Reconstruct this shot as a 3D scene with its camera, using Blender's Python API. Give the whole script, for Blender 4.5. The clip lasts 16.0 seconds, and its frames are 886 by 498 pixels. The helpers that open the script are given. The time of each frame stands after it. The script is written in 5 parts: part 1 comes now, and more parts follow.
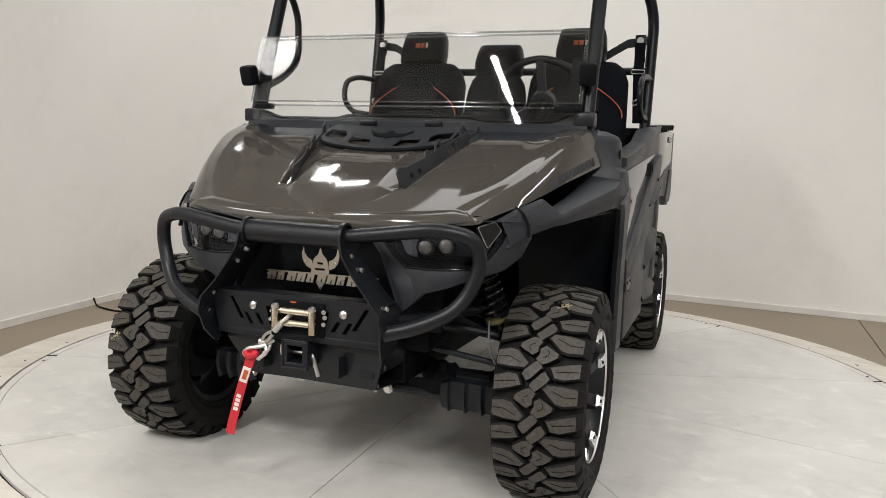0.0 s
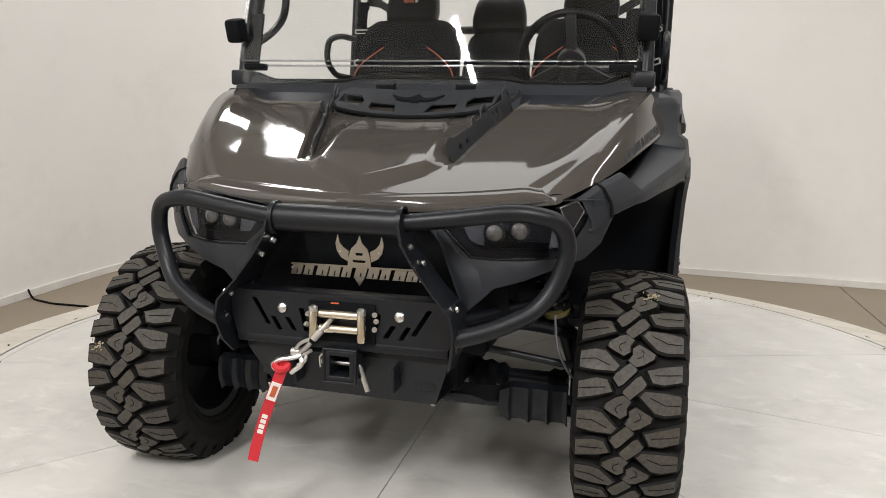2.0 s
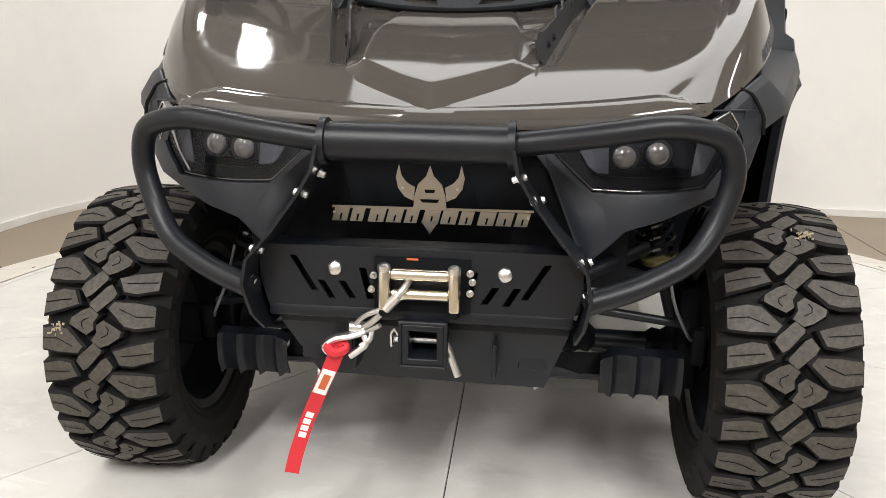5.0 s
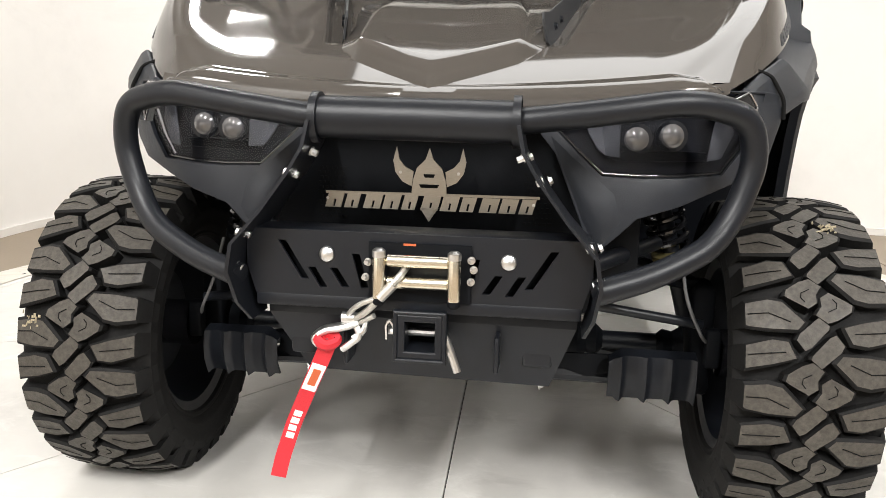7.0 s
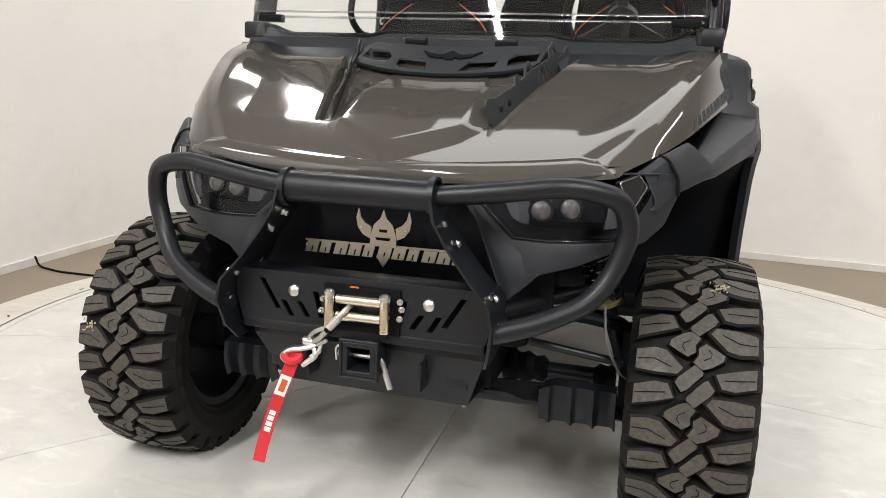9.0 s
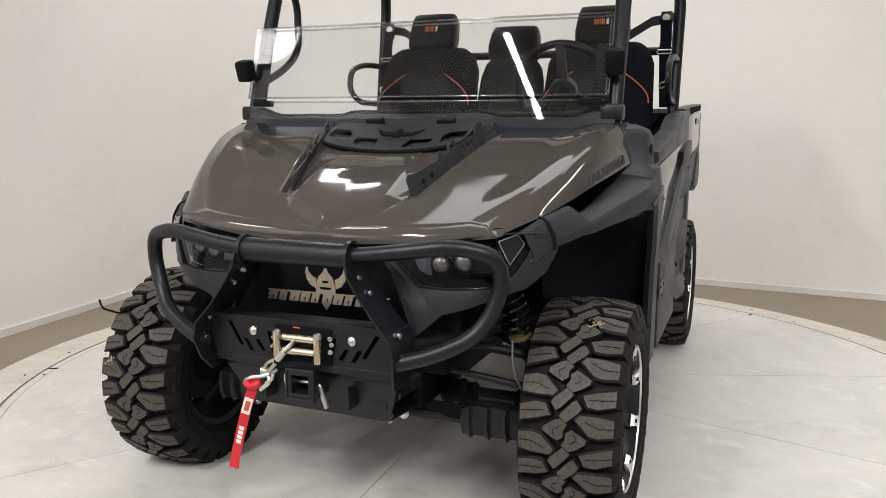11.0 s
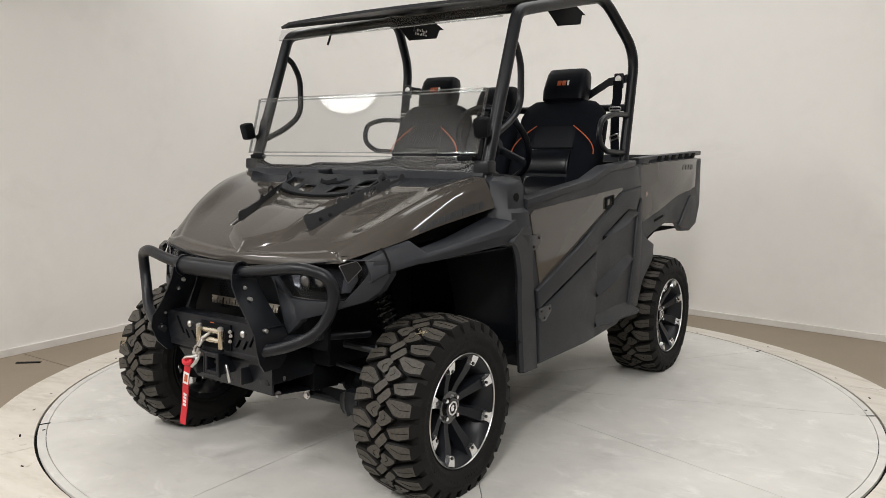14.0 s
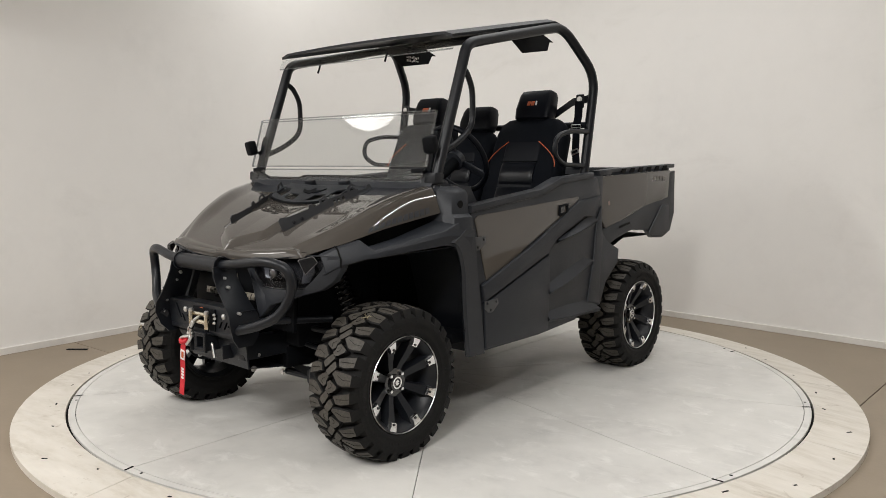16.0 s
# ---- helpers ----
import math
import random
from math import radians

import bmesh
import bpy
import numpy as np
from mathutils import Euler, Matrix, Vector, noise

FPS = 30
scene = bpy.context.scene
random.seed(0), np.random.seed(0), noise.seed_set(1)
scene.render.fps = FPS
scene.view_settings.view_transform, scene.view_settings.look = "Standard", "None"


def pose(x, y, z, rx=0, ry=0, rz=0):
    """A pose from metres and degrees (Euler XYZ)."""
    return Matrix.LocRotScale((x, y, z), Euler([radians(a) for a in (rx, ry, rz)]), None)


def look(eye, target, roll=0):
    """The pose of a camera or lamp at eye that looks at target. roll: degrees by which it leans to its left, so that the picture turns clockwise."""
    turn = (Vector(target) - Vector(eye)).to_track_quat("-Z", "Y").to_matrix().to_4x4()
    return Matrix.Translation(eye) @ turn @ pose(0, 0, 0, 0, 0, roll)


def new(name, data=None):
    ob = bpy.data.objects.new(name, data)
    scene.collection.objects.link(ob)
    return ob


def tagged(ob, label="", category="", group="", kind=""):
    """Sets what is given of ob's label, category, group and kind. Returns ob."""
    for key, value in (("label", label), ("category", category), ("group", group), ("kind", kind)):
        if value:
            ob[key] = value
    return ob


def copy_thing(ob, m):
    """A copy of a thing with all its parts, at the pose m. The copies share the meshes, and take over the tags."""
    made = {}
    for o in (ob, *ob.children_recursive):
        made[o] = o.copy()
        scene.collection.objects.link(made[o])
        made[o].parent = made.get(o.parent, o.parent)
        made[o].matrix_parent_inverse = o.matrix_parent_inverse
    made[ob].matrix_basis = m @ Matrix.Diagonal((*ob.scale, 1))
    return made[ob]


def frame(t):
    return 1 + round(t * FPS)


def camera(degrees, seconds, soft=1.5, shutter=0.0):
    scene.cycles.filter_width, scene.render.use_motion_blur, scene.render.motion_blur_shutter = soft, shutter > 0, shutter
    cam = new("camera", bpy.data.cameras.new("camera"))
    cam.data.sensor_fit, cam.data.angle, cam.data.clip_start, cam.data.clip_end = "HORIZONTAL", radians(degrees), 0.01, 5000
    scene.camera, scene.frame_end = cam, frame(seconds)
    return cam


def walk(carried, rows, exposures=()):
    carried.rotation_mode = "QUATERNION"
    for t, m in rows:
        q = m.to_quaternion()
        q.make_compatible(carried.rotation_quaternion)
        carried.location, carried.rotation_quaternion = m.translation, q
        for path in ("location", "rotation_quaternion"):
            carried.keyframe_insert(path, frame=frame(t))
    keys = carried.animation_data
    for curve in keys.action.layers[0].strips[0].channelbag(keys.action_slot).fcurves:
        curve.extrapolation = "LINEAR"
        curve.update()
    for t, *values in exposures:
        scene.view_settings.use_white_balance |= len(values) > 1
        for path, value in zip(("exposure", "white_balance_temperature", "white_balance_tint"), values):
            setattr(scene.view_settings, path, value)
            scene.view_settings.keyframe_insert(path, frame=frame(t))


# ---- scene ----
cam = camera(57.6, 16.0, soft=0.8)
PATH = [
    (0, (1.155, -2.409, 1.039), (0.479, -0.543, 0.791), 1.7),
    (0.5, (0.983, -2.371, 1.035), (0.376, -0.484, 0.771), 1.6),
    (1, (0.892, -2.332, 1.028), (0.339, -0.431, 0.745), 1.3),
    (1.5, (0.796, -2.25, 1.021), (0.281, -0.341, 0.722), 1.1),
    (2, (0.682, -2.163, 1.024), (0.205, -0.247, 0.705), 1.1),
    (2.5, (0.629, -2.1, 1.02), (0.174, -0.181, 0.688), 0.9),
    (3, (0.563, -2.051, 1.011), (0.145, -0.128, 0.654), 0.8),
    (3.5, (0.432, -1.972, 1.003), (0.062, -0.044, 0.62), 0.6),
    (4, (0.336, -1.909, 0.995), (0.04, 0.025, 0.583), 0.4),
    (4.5, (0.277, -1.84, 0.967), (0.016, 0.093, 0.528), 0.4),
    (5, (0.208, -1.747, 0.926), (-0.029, 0.184, 0.465), 0.6),
    (5.2, (0.185, -1.701, 0.898), (-0.044, 0.229, 0.426), 0.7),
    (7.3, (0.214, -1.673, 0.845), (-0.037, 0.271, 0.446), 1.3),
    (7.5, (0.231, -1.704, 0.87), (-0.033, 0.235, 0.457), 1.4),
    (8, (0.306, -1.796, 0.91), (-0.023, 0.136, 0.511), 1.8),
    (8.5, (0.419, -1.862, 0.957), (0.013, 0.056, 0.562), 2.1),
    (9, (0.584, -1.921, 0.992), (0.065, -0.028, 0.605), 2.2),
    (9.2, (0.63, -1.962, 1.005), (0.089, -0.073, 0.633), 1.9),
    (11.3, (1.208, -2.227, 1.128), (0.443, -0.404, 0.827), 0.1),
    (11.5, (1.31, -2.253, 1.132), (0.501, -0.447, 0.84), 0.2),
    (12, (1.476, -2.269, 1.142), (0.602, -0.491, 0.864), 0.3),
    (12.5, (1.651, -2.314, 1.147), (0.716, -0.566, 0.876), 0.3),
    (13, (1.857, -2.347, 1.19), (0.85, -0.641, 0.918), 0.4),
    (13.5, (2.1, -2.305, 1.201), (1.018, -0.643, 0.944), 0.3),
    (14, (2.306, -2.279, 1.205), (1.16, -0.658, 0.965), 0.2),
    (14.5, (2.484, -2.321, 1.197), (1.29, -0.733, 0.975), 0.2),
    (15, (2.659, -2.362, 1.212), (1.426, -0.801, 0.998), 0.1),
    (15.5, (2.8, -2.375, 1.203), (1.538, -0.837, 1.003), -0.0),
    (16, (3.015, -2.369, 1.205), (1.722, -0.858, 0.998), -0.0),
]
walk(cam, [(t, look(eye, target, roll)) for t, eye, target, roll in PATH],
     [(0.0, 0.10), (2.5, 0.26), (4.5, 0.53), (5.5, 0.68), (7.0, 0.93), (8.0, 0.86), (8.6, 0.64), (9.2, 0.50), (10.5, 0.28), (12.0, 0.18), (16.0, 0.03)])

# ---- world and lights ----
world = bpy.data.worlds.new("world")
scene.world = world
world.use_nodes = True
world.node_tree.nodes["Background"].inputs[0].default_value = (0.9, 0.93, 1.0, 1)
world.node_tree.nodes["Background"].inputs[1].default_value = 0.05

CEILING = 4.0
FLOOR = -0.05
CENTRE = (-0.012, 1.145)


def strip_lamp(x, y, length, power, along="y"):
    data = bpy.data.lights.new("strip_light", "AREA")
    data.shape, data.size, data.size_y = "RECTANGLE", 0.05 if y < -2 else 0.08, length
    data.spread = radians(180 if y < -2 else 125)
    data.energy, data.color = power, (1.0, 0.99, 0.968)
    ob = new("strip_light", data)
    ob.matrix_world = pose(x, y, CEILING - 0.13, 0, 0, 0 if along == "y" else 90)
    return ob


# the first strip is placed by its reflection; the other two are added fill
STRIPS = [(-0.96, -4.05, 2.5, 198), (2.7, -4.2, 3.0, 248), (4.3, 0.6, 2.6, 60)]
for x, y, length, power in STRIPS:
    strip_lamp(x, y, length, power)

# wide softbox added as fill under the ceiling, over the rear of the turntable
FILL_SOFTBOX = (0.75, 2.05, 3.82, 3.5, 3.0)
soft_data = bpy.data.lights.new("added_fill_light", "AREA")
soft_data.shape, soft_data.size, soft_data.size_y = "RECTANGLE", FILL_SOFTBOX[3], FILL_SOFTBOX[4]
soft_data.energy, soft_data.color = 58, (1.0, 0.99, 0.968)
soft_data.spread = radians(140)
new("added_fill_light", soft_data).matrix_world = pose(*FILL_SOFTBOX[:3])

# square panel lamp on the ceiling, by the left wall
PANEL = (-1.95, 2.28, 0.46)
panel_data = bpy.data.lights.new("panel_light", "AREA")
panel_data.shape, panel_data.size, panel_data.energy, panel_data.color = "SQUARE", PANEL[2], 26, (1.0, 0.99, 0.968)
panel_data.spread = radians(150)
new("panel_light", panel_data).matrix_world = pose(PANEL[0], PANEL[1], CEILING - 0.075)

# round reflector lamp on the far side of the front corner
lamp_data = bpy.data.lights.new("round_light", "AREA")
lamp_data.shape, lamp_data.size, lamp_data.energy, lamp_data.color = "DISK", 0.54, 8, (1.0, 0.97, 0.94)
round_light = new("round_light", lamp_data)
ROUND_LIGHT = look((-2.1, -1.30, 2.87), (0.1, 0.3, 0.9))
round_light.matrix_world = ROUND_LIGHT


# ---- materials ----
def mat(name, colour, rough=0.5, metal=0.0, coat=0.0, grain=0.0, grain_scale=60.0, blotch=0.0, blotch_scale=3.0,
        bump=0.0, bump_scale=200.0, rough_var=0.0, tint=None, spec=0.5, stretch=(1, 1, 1)):
    """A principled surface with fine grain and broad blotches in its colour, and fine relief."""
    m = bpy.data.materials.new(name)
    m.use_nodes = True
    nt = m.node_tree
    nodes, links = nt.nodes, nt.links
    b = nodes["Principled BSDF"]
    b.inputs["Roughness"].default_value = rough
    b.inputs["Metallic"].default_value = metal
    b.inputs["Coat Weight"].default_value = coat
    b.inputs["Coat Roughness"].default_value = 0.06
    b.inputs["Specular IOR Level"].default_value = spec
    b.inputs["Base Color"].default_value = (*colour, 1)
    co = nodes.new("ShaderNodeTexCoord")
    mp = nodes.new("ShaderNodeMapping")
    mp.inputs["Scale"].default_value = stretch
    links.new(co.outputs["Object"], mp.inputs["Vector"])
    last = None
    if grain or blotch:
        base = nodes.new("ShaderNodeRGB")
        base.outputs[0].default_value = (*colour, 1)
        last = base.outputs[0]
        for amount, scale, other in ((blotch, blotch_scale, tint), (grain, grain_scale, None)):
            if not amount:
                continue
            n = nodes.new("ShaderNodeTexNoise")
            n.inputs["Scale"].default_value, n.inputs["Detail"].default_value = scale, 6
            n.inputs["Roughness"].default_value = 0.62
            links.new(mp.outputs[0], n.inputs["Vector"])
            ramp = nodes.new("ShaderNodeMapRange")
            ramp.inputs[1].default_value, ramp.inputs[2].default_value = 0.32, 0.68
            ramp.inputs[3].default_value, ramp.inputs[4].default_value = 0.0, 1.0
            links.new(n.outputs[0], ramp.inputs[0])
            mix = nodes.new("ShaderNodeMix")
            mix.data_type = "RGBA"
            c2 = other or tuple(max(0.0, c * (1 - amount)) for c in colour)
            mix.inputs[7].default_value = (*c2, 1)
            if other:
                k = nodes.new("ShaderNodeMath")
                k.operation = "MULTIPLY"
                k.inputs[1].default_value = amount
                links.new(ramp.outputs[0], k.inputs[0])
                links.new(k.outputs[0], mix.inputs[0])
            else:
                links.new(ramp.outputs[0], mix.inputs[0])
            links.new(last, mix.inputs[6])
            last = mix.outputs[2]
        links.new(last, b.inputs["Base Color"])
    if rough_var:
        n = nodes.new("ShaderNodeTexNoise")
        n.inputs["Scale"].default_value, n.inputs["Detail"].default_value = blotch_scale * 2.3, 5
        links.new(mp.outputs[0], n.inputs["Vector"])
        r = nodes.new("ShaderNodeMapRange")
        r.inputs[1].default_value, r.inputs[2].default_value = 0.3, 0.7
        r.inputs[3].default_value, r.inputs[4].default_value = rough - rough_var, rough + rough_var
        links.new(n.outputs[0], r.inputs[0])
        links.new(r.outputs[0], b.inputs["Roughness"])
    if bump:
        n = nodes.new("ShaderNodeTexNoise")
        n.inputs["Scale"].default_value, n.inputs["Detail"].default_value = bump_scale, 4
        links.new(mp.outputs[0], n.inputs["Vector"])
        u = nodes.new("ShaderNodeBump")
        u.inputs["Strength"].default_value, u.inputs["Distance"].default_value = bump, 0.002
        links.new(n.outputs[0], u.inputs["Height"])
        links.new(u.outputs[0], b.inputs["Normal"])
    return m


WALL = mat("wall_paint", (0.83, 0.808, 0.78), 0.75, blotch=0.09, blotch_scale=0.9, grain=0.03, grain_scale=7, bump=0.1, bump_scale=60)
# dark grey for the unseen walls, stands in for a dark hall in reflections
UNSEEN_WALL = mat("reflection_dimming_grey", (0.26, 0.254, 0.247), 0.7, blotch=0.1, blotch_scale=0.8)
BASE = mat("base_strip", (0.74, 0.71, 0.67), 0.6, blotch=0.15, blotch_scale=5)
CEIL = mat("ceiling_paint", (0.50, 0.49, 0.475), 0.85, blotch=0.05)
FITTING = mat("white_enamel", (0.7, 0.7, 0.68), 0.5)
CONCRETE = mat("brown_concrete", (0.25, 0.20, 0.145), 0.55, blotch=0.22, blotch_scale=1.6, grain=0.12, grain_scale=40, bump=0.2, bump_scale=70)
DECK = mat("deck_paint", (0.64, 0.622, 0.588), 0.42, blotch=0.9, blotch_scale=2.3, tint=(0.43, 0.418, 0.398), grain=0.11, grain_scale=11, bump=0.06, bump_scale=40, rough_var=0.1)
RING = mat("ring_paint", (0.64, 0.60, 0.54), 0.5, blotch=0.85, blotch_scale=2.6, tint=(0.36, 0.315, 0.25), grain=0.10, grain_scale=14, bump=0.15, bump_scale=30, rough_var=0.12, stretch=(0.7, 2.6, 1))


def scuffs(m, colour, scale, low, high, amount, stretch=(1, 1, 1), turn=0.0, seed=0.0):
    """Patches of another colour with broken edges over the paint of m."""
    nodes, links = m.node_tree.nodes, m.node_tree.links
    b = nodes["Principled BSDF"]
    before = b.inputs["Base Color"].links[0].from_socket
    co, mp = nodes.new("ShaderNodeTexCoord"), nodes.new("ShaderNodeMapping")
    mp.inputs["Scale"].default_value, mp.inputs["Rotation"].default_value = stretch, (0, 0, turn)
    mp.inputs["Location"].default_value = (seed, seed * 0.7, 0)
    links.new(co.outputs["Object"], mp.inputs["Vector"])
    n = nodes.new("ShaderNodeTexNoise")
    n.inputs["Scale"].default_value, n.inputs["Detail"].default_value, n.inputs["Roughness"].default_value = scale, 8, 0.68
    n.inputs["Distortion"].default_value = 0.6
    links.new(mp.outputs[0], n.inputs["Vector"])
    r = nodes.new("ShaderNodeMapRange")
    r.inputs[1].default_value, r.inputs[2].default_value, r.inputs[4].default_value = low, high, amount
    links.new(n.outputs[0], r.inputs[0])
    mix = nodes.new("ShaderNodeMix")
    mix.data_type = "RGBA"
    mix.inputs[7].default_value = (*colour, 1)
    links.new(r.outputs[0], mix.inputs[0])
    links.new(before, mix.inputs[6])
    links.new(mix.outputs[2], b.inputs["Base Color"])


scuffs(DECK, (0.73, 0.715, 0.685), 5.0, 0.55, 0.68, 0.5, (1, 1.6, 1), 0.5)
scuffs(DECK, (0.40, 0.385, 0.36), 4.0, 0.60, 0.72, 0.5, (0.6, 2.2, 1), -0.7, 3.0)
scuffs(DECK, (0.30, 0.28, 0.25), 38.0, 0.70, 0.76, 0.45, (1, 1, 1), 0.0, 7.0)
scuffs(RING, (0.22, 0.165, 0.105), 9.0, 0.62, 0.72, 0.7, (1, 1, 1), 0.0, 2.0)
scuffs(RING, (0.16, 0.13, 0.10), 34.0, 0.68, 0.74, 0.6, (1, 1, 1), 0.0, 5.0)
scuffs(WALL, (0.68, 0.655, 0.62), 1.6, 0.58, 0.75, 0.35, (1, 1, 2.2), 0.0, 1.0)
GAP = mat("dark_gap", (0.006, 0.006, 0.006), 0.8, spec=0.1)
PAINT = mat("taupe_gloss", (0.064, 0.0572, 0.0508), 0.5, coat=1.0, grain=0.10, grain_scale=900, spec=0.0)
PAINT.node_tree.nodes["Principled BSDF"].inputs["Coat IOR"].default_value = 1.6
PLASTIC = mat("black_plastic", (0.0165, 0.0186, 0.0235), 0.44, spec=0.38, grain=0.12, grain_scale=120, bump=0.25, bump_scale=900, rough_var=0.06)
SATIN = mat("satin_black_steel", (0.0078, 0.0090, 0.0120), 0.36, spec=0.32, grain=0.1, grain_scale=300, bump=0.12, bump_scale=1200)
GLOSSY = mat("gloss_black", (0.008, 0.008, 0.009), 0.12, coat=0.6)
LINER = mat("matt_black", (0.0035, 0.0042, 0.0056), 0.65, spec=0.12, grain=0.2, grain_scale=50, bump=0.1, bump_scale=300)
RUBBER = mat("rubber", (0.0085, 0.0083, 0.0083), 0.7, spec=0.18, grain=0.2, grain_scale=120, blotch=0.4, blotch_scale=9, tint=(0.016, 0.015, 0.0135), bump=0.25, bump_scale=400)
TREAD = mat("tread_rubber", (0.056, 0.050, 0.042), 0.55, spec=0.32, grain=0.35, grain_scale=110, blotch=0.6, blotch_scale=16, tint=(0.095, 0.086, 0.073), bump=0.55, bump_scale=170, rough_var=0.12)
SILVER = mat("machined_alloy", (0.82, 0.82, 0.83), 0.22, metal=1.0, grain=0.08, grain_scale=300)
ZINC = mat("zinc_steel", (0.72, 0.71, 0.70), 0.33, metal=1.0, grain=0.15, grain_scale=90)
BRUSHED = mat("brushed_steel", (0.44, 0.41, 0.36), 0.3, metal=1.0, grain=0.15, grain_scale=120, stretch=(1, 1, 12))
NICKEL = mat("nickel_roller", (0.72, 0.66, 0.54), 0.24, metal=1.0, grain=0.08, grain_scale=200, stretch=(1, 1, 6))
CABLE = mat("steel_rope", (0.55, 0.54, 0.51), 0.4, metal=0.9, bump=0.6, bump_scale=500)
LEATHER = mat("seat_vinyl", (0.0035, 0.0044, 0.0072), 0.40, spec=0.14, grain=0.2, grain_scale=90, bump=0.2, bump_scale=250)
FABRIC = mat("seat_fabric", (0.0045, 0.0056, 0.0085), 0.8, spec=0.08, grain=0.25, grain_scale=60, bump=0.05, bump_scale=90)
GLOSS_VINYL = mat("smooth_vinyl", (0.003, 0.0038, 0.006), 0.28, spec=0.25, grain=0.2, grain_scale=60, bump=0.15, bump_scale=120)
ORANGE = mat("orange_piping", (0.50, 0.10, 0.03), 0.6)
RED = mat("red_webbing", (0.58, 0.018, 0.03), 0.62, grain=0.12, grain_scale=350, bump=0.4, bump_scale=900)
WHITE = mat("white_print", (0.78, 0.76, 0.74), 0.5)
HOSE = mat("grey_hose", (0.10, 0.10, 0.10), 0.5)
YELLOW = mat("yellow_ring", (0.12, 0.10, 0.04), 0.45)
LABEL = mat("faded_label", (0.34, 0.24, 0.21), 0.6, grain=0.4, grain_scale=250)
CHALK = mat("paint_mark", (0.42, 0.36, 0.24), 0.8, grain=0.5, grain_scale=200)
HOUSING = mat("lamp_housing", (0.026, 0.026, 0.030), 0.35, grain=0.15, grain_scale=150)
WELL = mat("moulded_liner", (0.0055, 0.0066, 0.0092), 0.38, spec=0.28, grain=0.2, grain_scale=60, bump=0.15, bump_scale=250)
PLATE_GREY = mat("powder_coated_plate", (0.038, 0.039, 0.042), 0.36, spec=0.5, grain=0.1, grain_scale=300, bump=0.1, bump_scale=900)
REFLECTOR = mat("pale_reflector", (0.26, 0.26, 0.27), 0.28, metal=0.35, grain=0.1, grain_scale=90)
CHROME = mat("chrome_reflector", (0.45, 0.45, 0.47), 0.18, metal=1.0)
BEAD = mat("lens_bead", (0.085, 0.083, 0.085), 0.1, coat=1.0)


def glass_mat(name, colour, rough=0.0, ior=1.45, tint=1.0):
    """Thin clear sheet: mirror-like gloss by Fresnel over see-through."""
    m = bpy.data.materials.new(name)
    m.use_nodes = True
    nt = m.node_tree
    nt.nodes.clear()
    out = nt.nodes.new("ShaderNodeOutputMaterial")
    t = nt.nodes.new("ShaderNodeBsdfTransparent")
    t.inputs[0].default_value = (*colour, 1)
    g = nt.nodes.new("ShaderNodeBsdfGlossy")
    g.inputs["Roughness"].default_value = rough
    lw = nt.nodes.new("ShaderNodeLayerWeight")
    lw.inputs[0].default_value = 0.5
    power = nt.nodes.new("ShaderNodeMath")
    power.operation, power.inputs[1].default_value = "POWER", 4.0
    curve = nt.nodes.new("ShaderNodeMath")
    curve.operation, curve.inputs[1].default_value, curve.inputs[2].default_value = "MULTIPLY_ADD", 0.5, 0.8 * ((ior - 1) / (ior + 1)) ** 2
    nt.links.new(lw.outputs["Facing"], power.inputs[0])
    nt.links.new(power.outputs[0], curve.inputs[0])
    mix = nt.nodes.new("ShaderNodeMixShader")
    nt.links.new(curve.outputs[0], mix.inputs[0])
    nt.links.new(t.outputs[0], mix.inputs[1])
    nt.links.new(g.outputs[0], mix.inputs[2])
    nt.links.new(mix.outputs[0], out.inputs[0])
    return m


ACRYLIC = glass_mat("clear_acrylic", (0.93, 0.94, 0.94), 0.01, 1.5)
ACRYLIC_EDGE = glass_mat("acrylic_edge", (0.72, 0.73, 0.74), 0.12, 2.2)
LENS = glass_mat("smoked_lens", (0.62, 0.63, 0.66), 0.02, 1.3)


# ---- mesh helpers ----
def soften(bm, w, seg=2, angle=32):
    edges = [e for e in bm.edges if len(e.link_faces) == 2 and e.calc_face_angle(0) > radians(angle)]
    if edges:
        bmesh.ops.bevel(bm, geom=edges, offset=w, segments=seg, profile=0.5, affect="EDGES", clamp_overlap=True)
    return bm


def part(name, bm, material, parent=None, label="", smooth=35):
    """Links a bmesh as one mesh object under a thing or a part."""
    me = bpy.data.meshes.new(name)
    bmesh.ops.recalc_face_normals(bm, faces=bm.faces)
    bm.to_mesh(me)
    bm.free()
    me.materials.append(material)
    if smooth:
        me.shade_smooth()
        me.set_sharp_from_angle(angle=radians(smooth))
    ob = new(name, me)
    if parent is not None:
        ob.parent = parent
    if label:
        tagged(ob, label)
    return ob


def thing(name, label, category, at=(0, 0, 0), group="", kind=""):
    ob = new(name)
    ob.empty_display_size = 0.1
    ob.location = at
    return tagged(ob, label, category, group, kind)


def box(cx, cy, cz, sx, sy, sz, bev=0.004, m=None, bm=None):
    bm = bm or bmesh.new()
    r = bmesh.ops.create_cube(bm, size=1)
    bmesh.ops.scale(bm, vec=(sx, sy, sz), verts=r["verts"])
    if m is not None:
        bmesh.ops.transform(bm, matrix=m, verts=r["verts"])
    bmesh.ops.translate(bm, vec=(cx, cy, cz), verts=r["verts"])
    if bev:
        soften(bm, bev)
    return bm


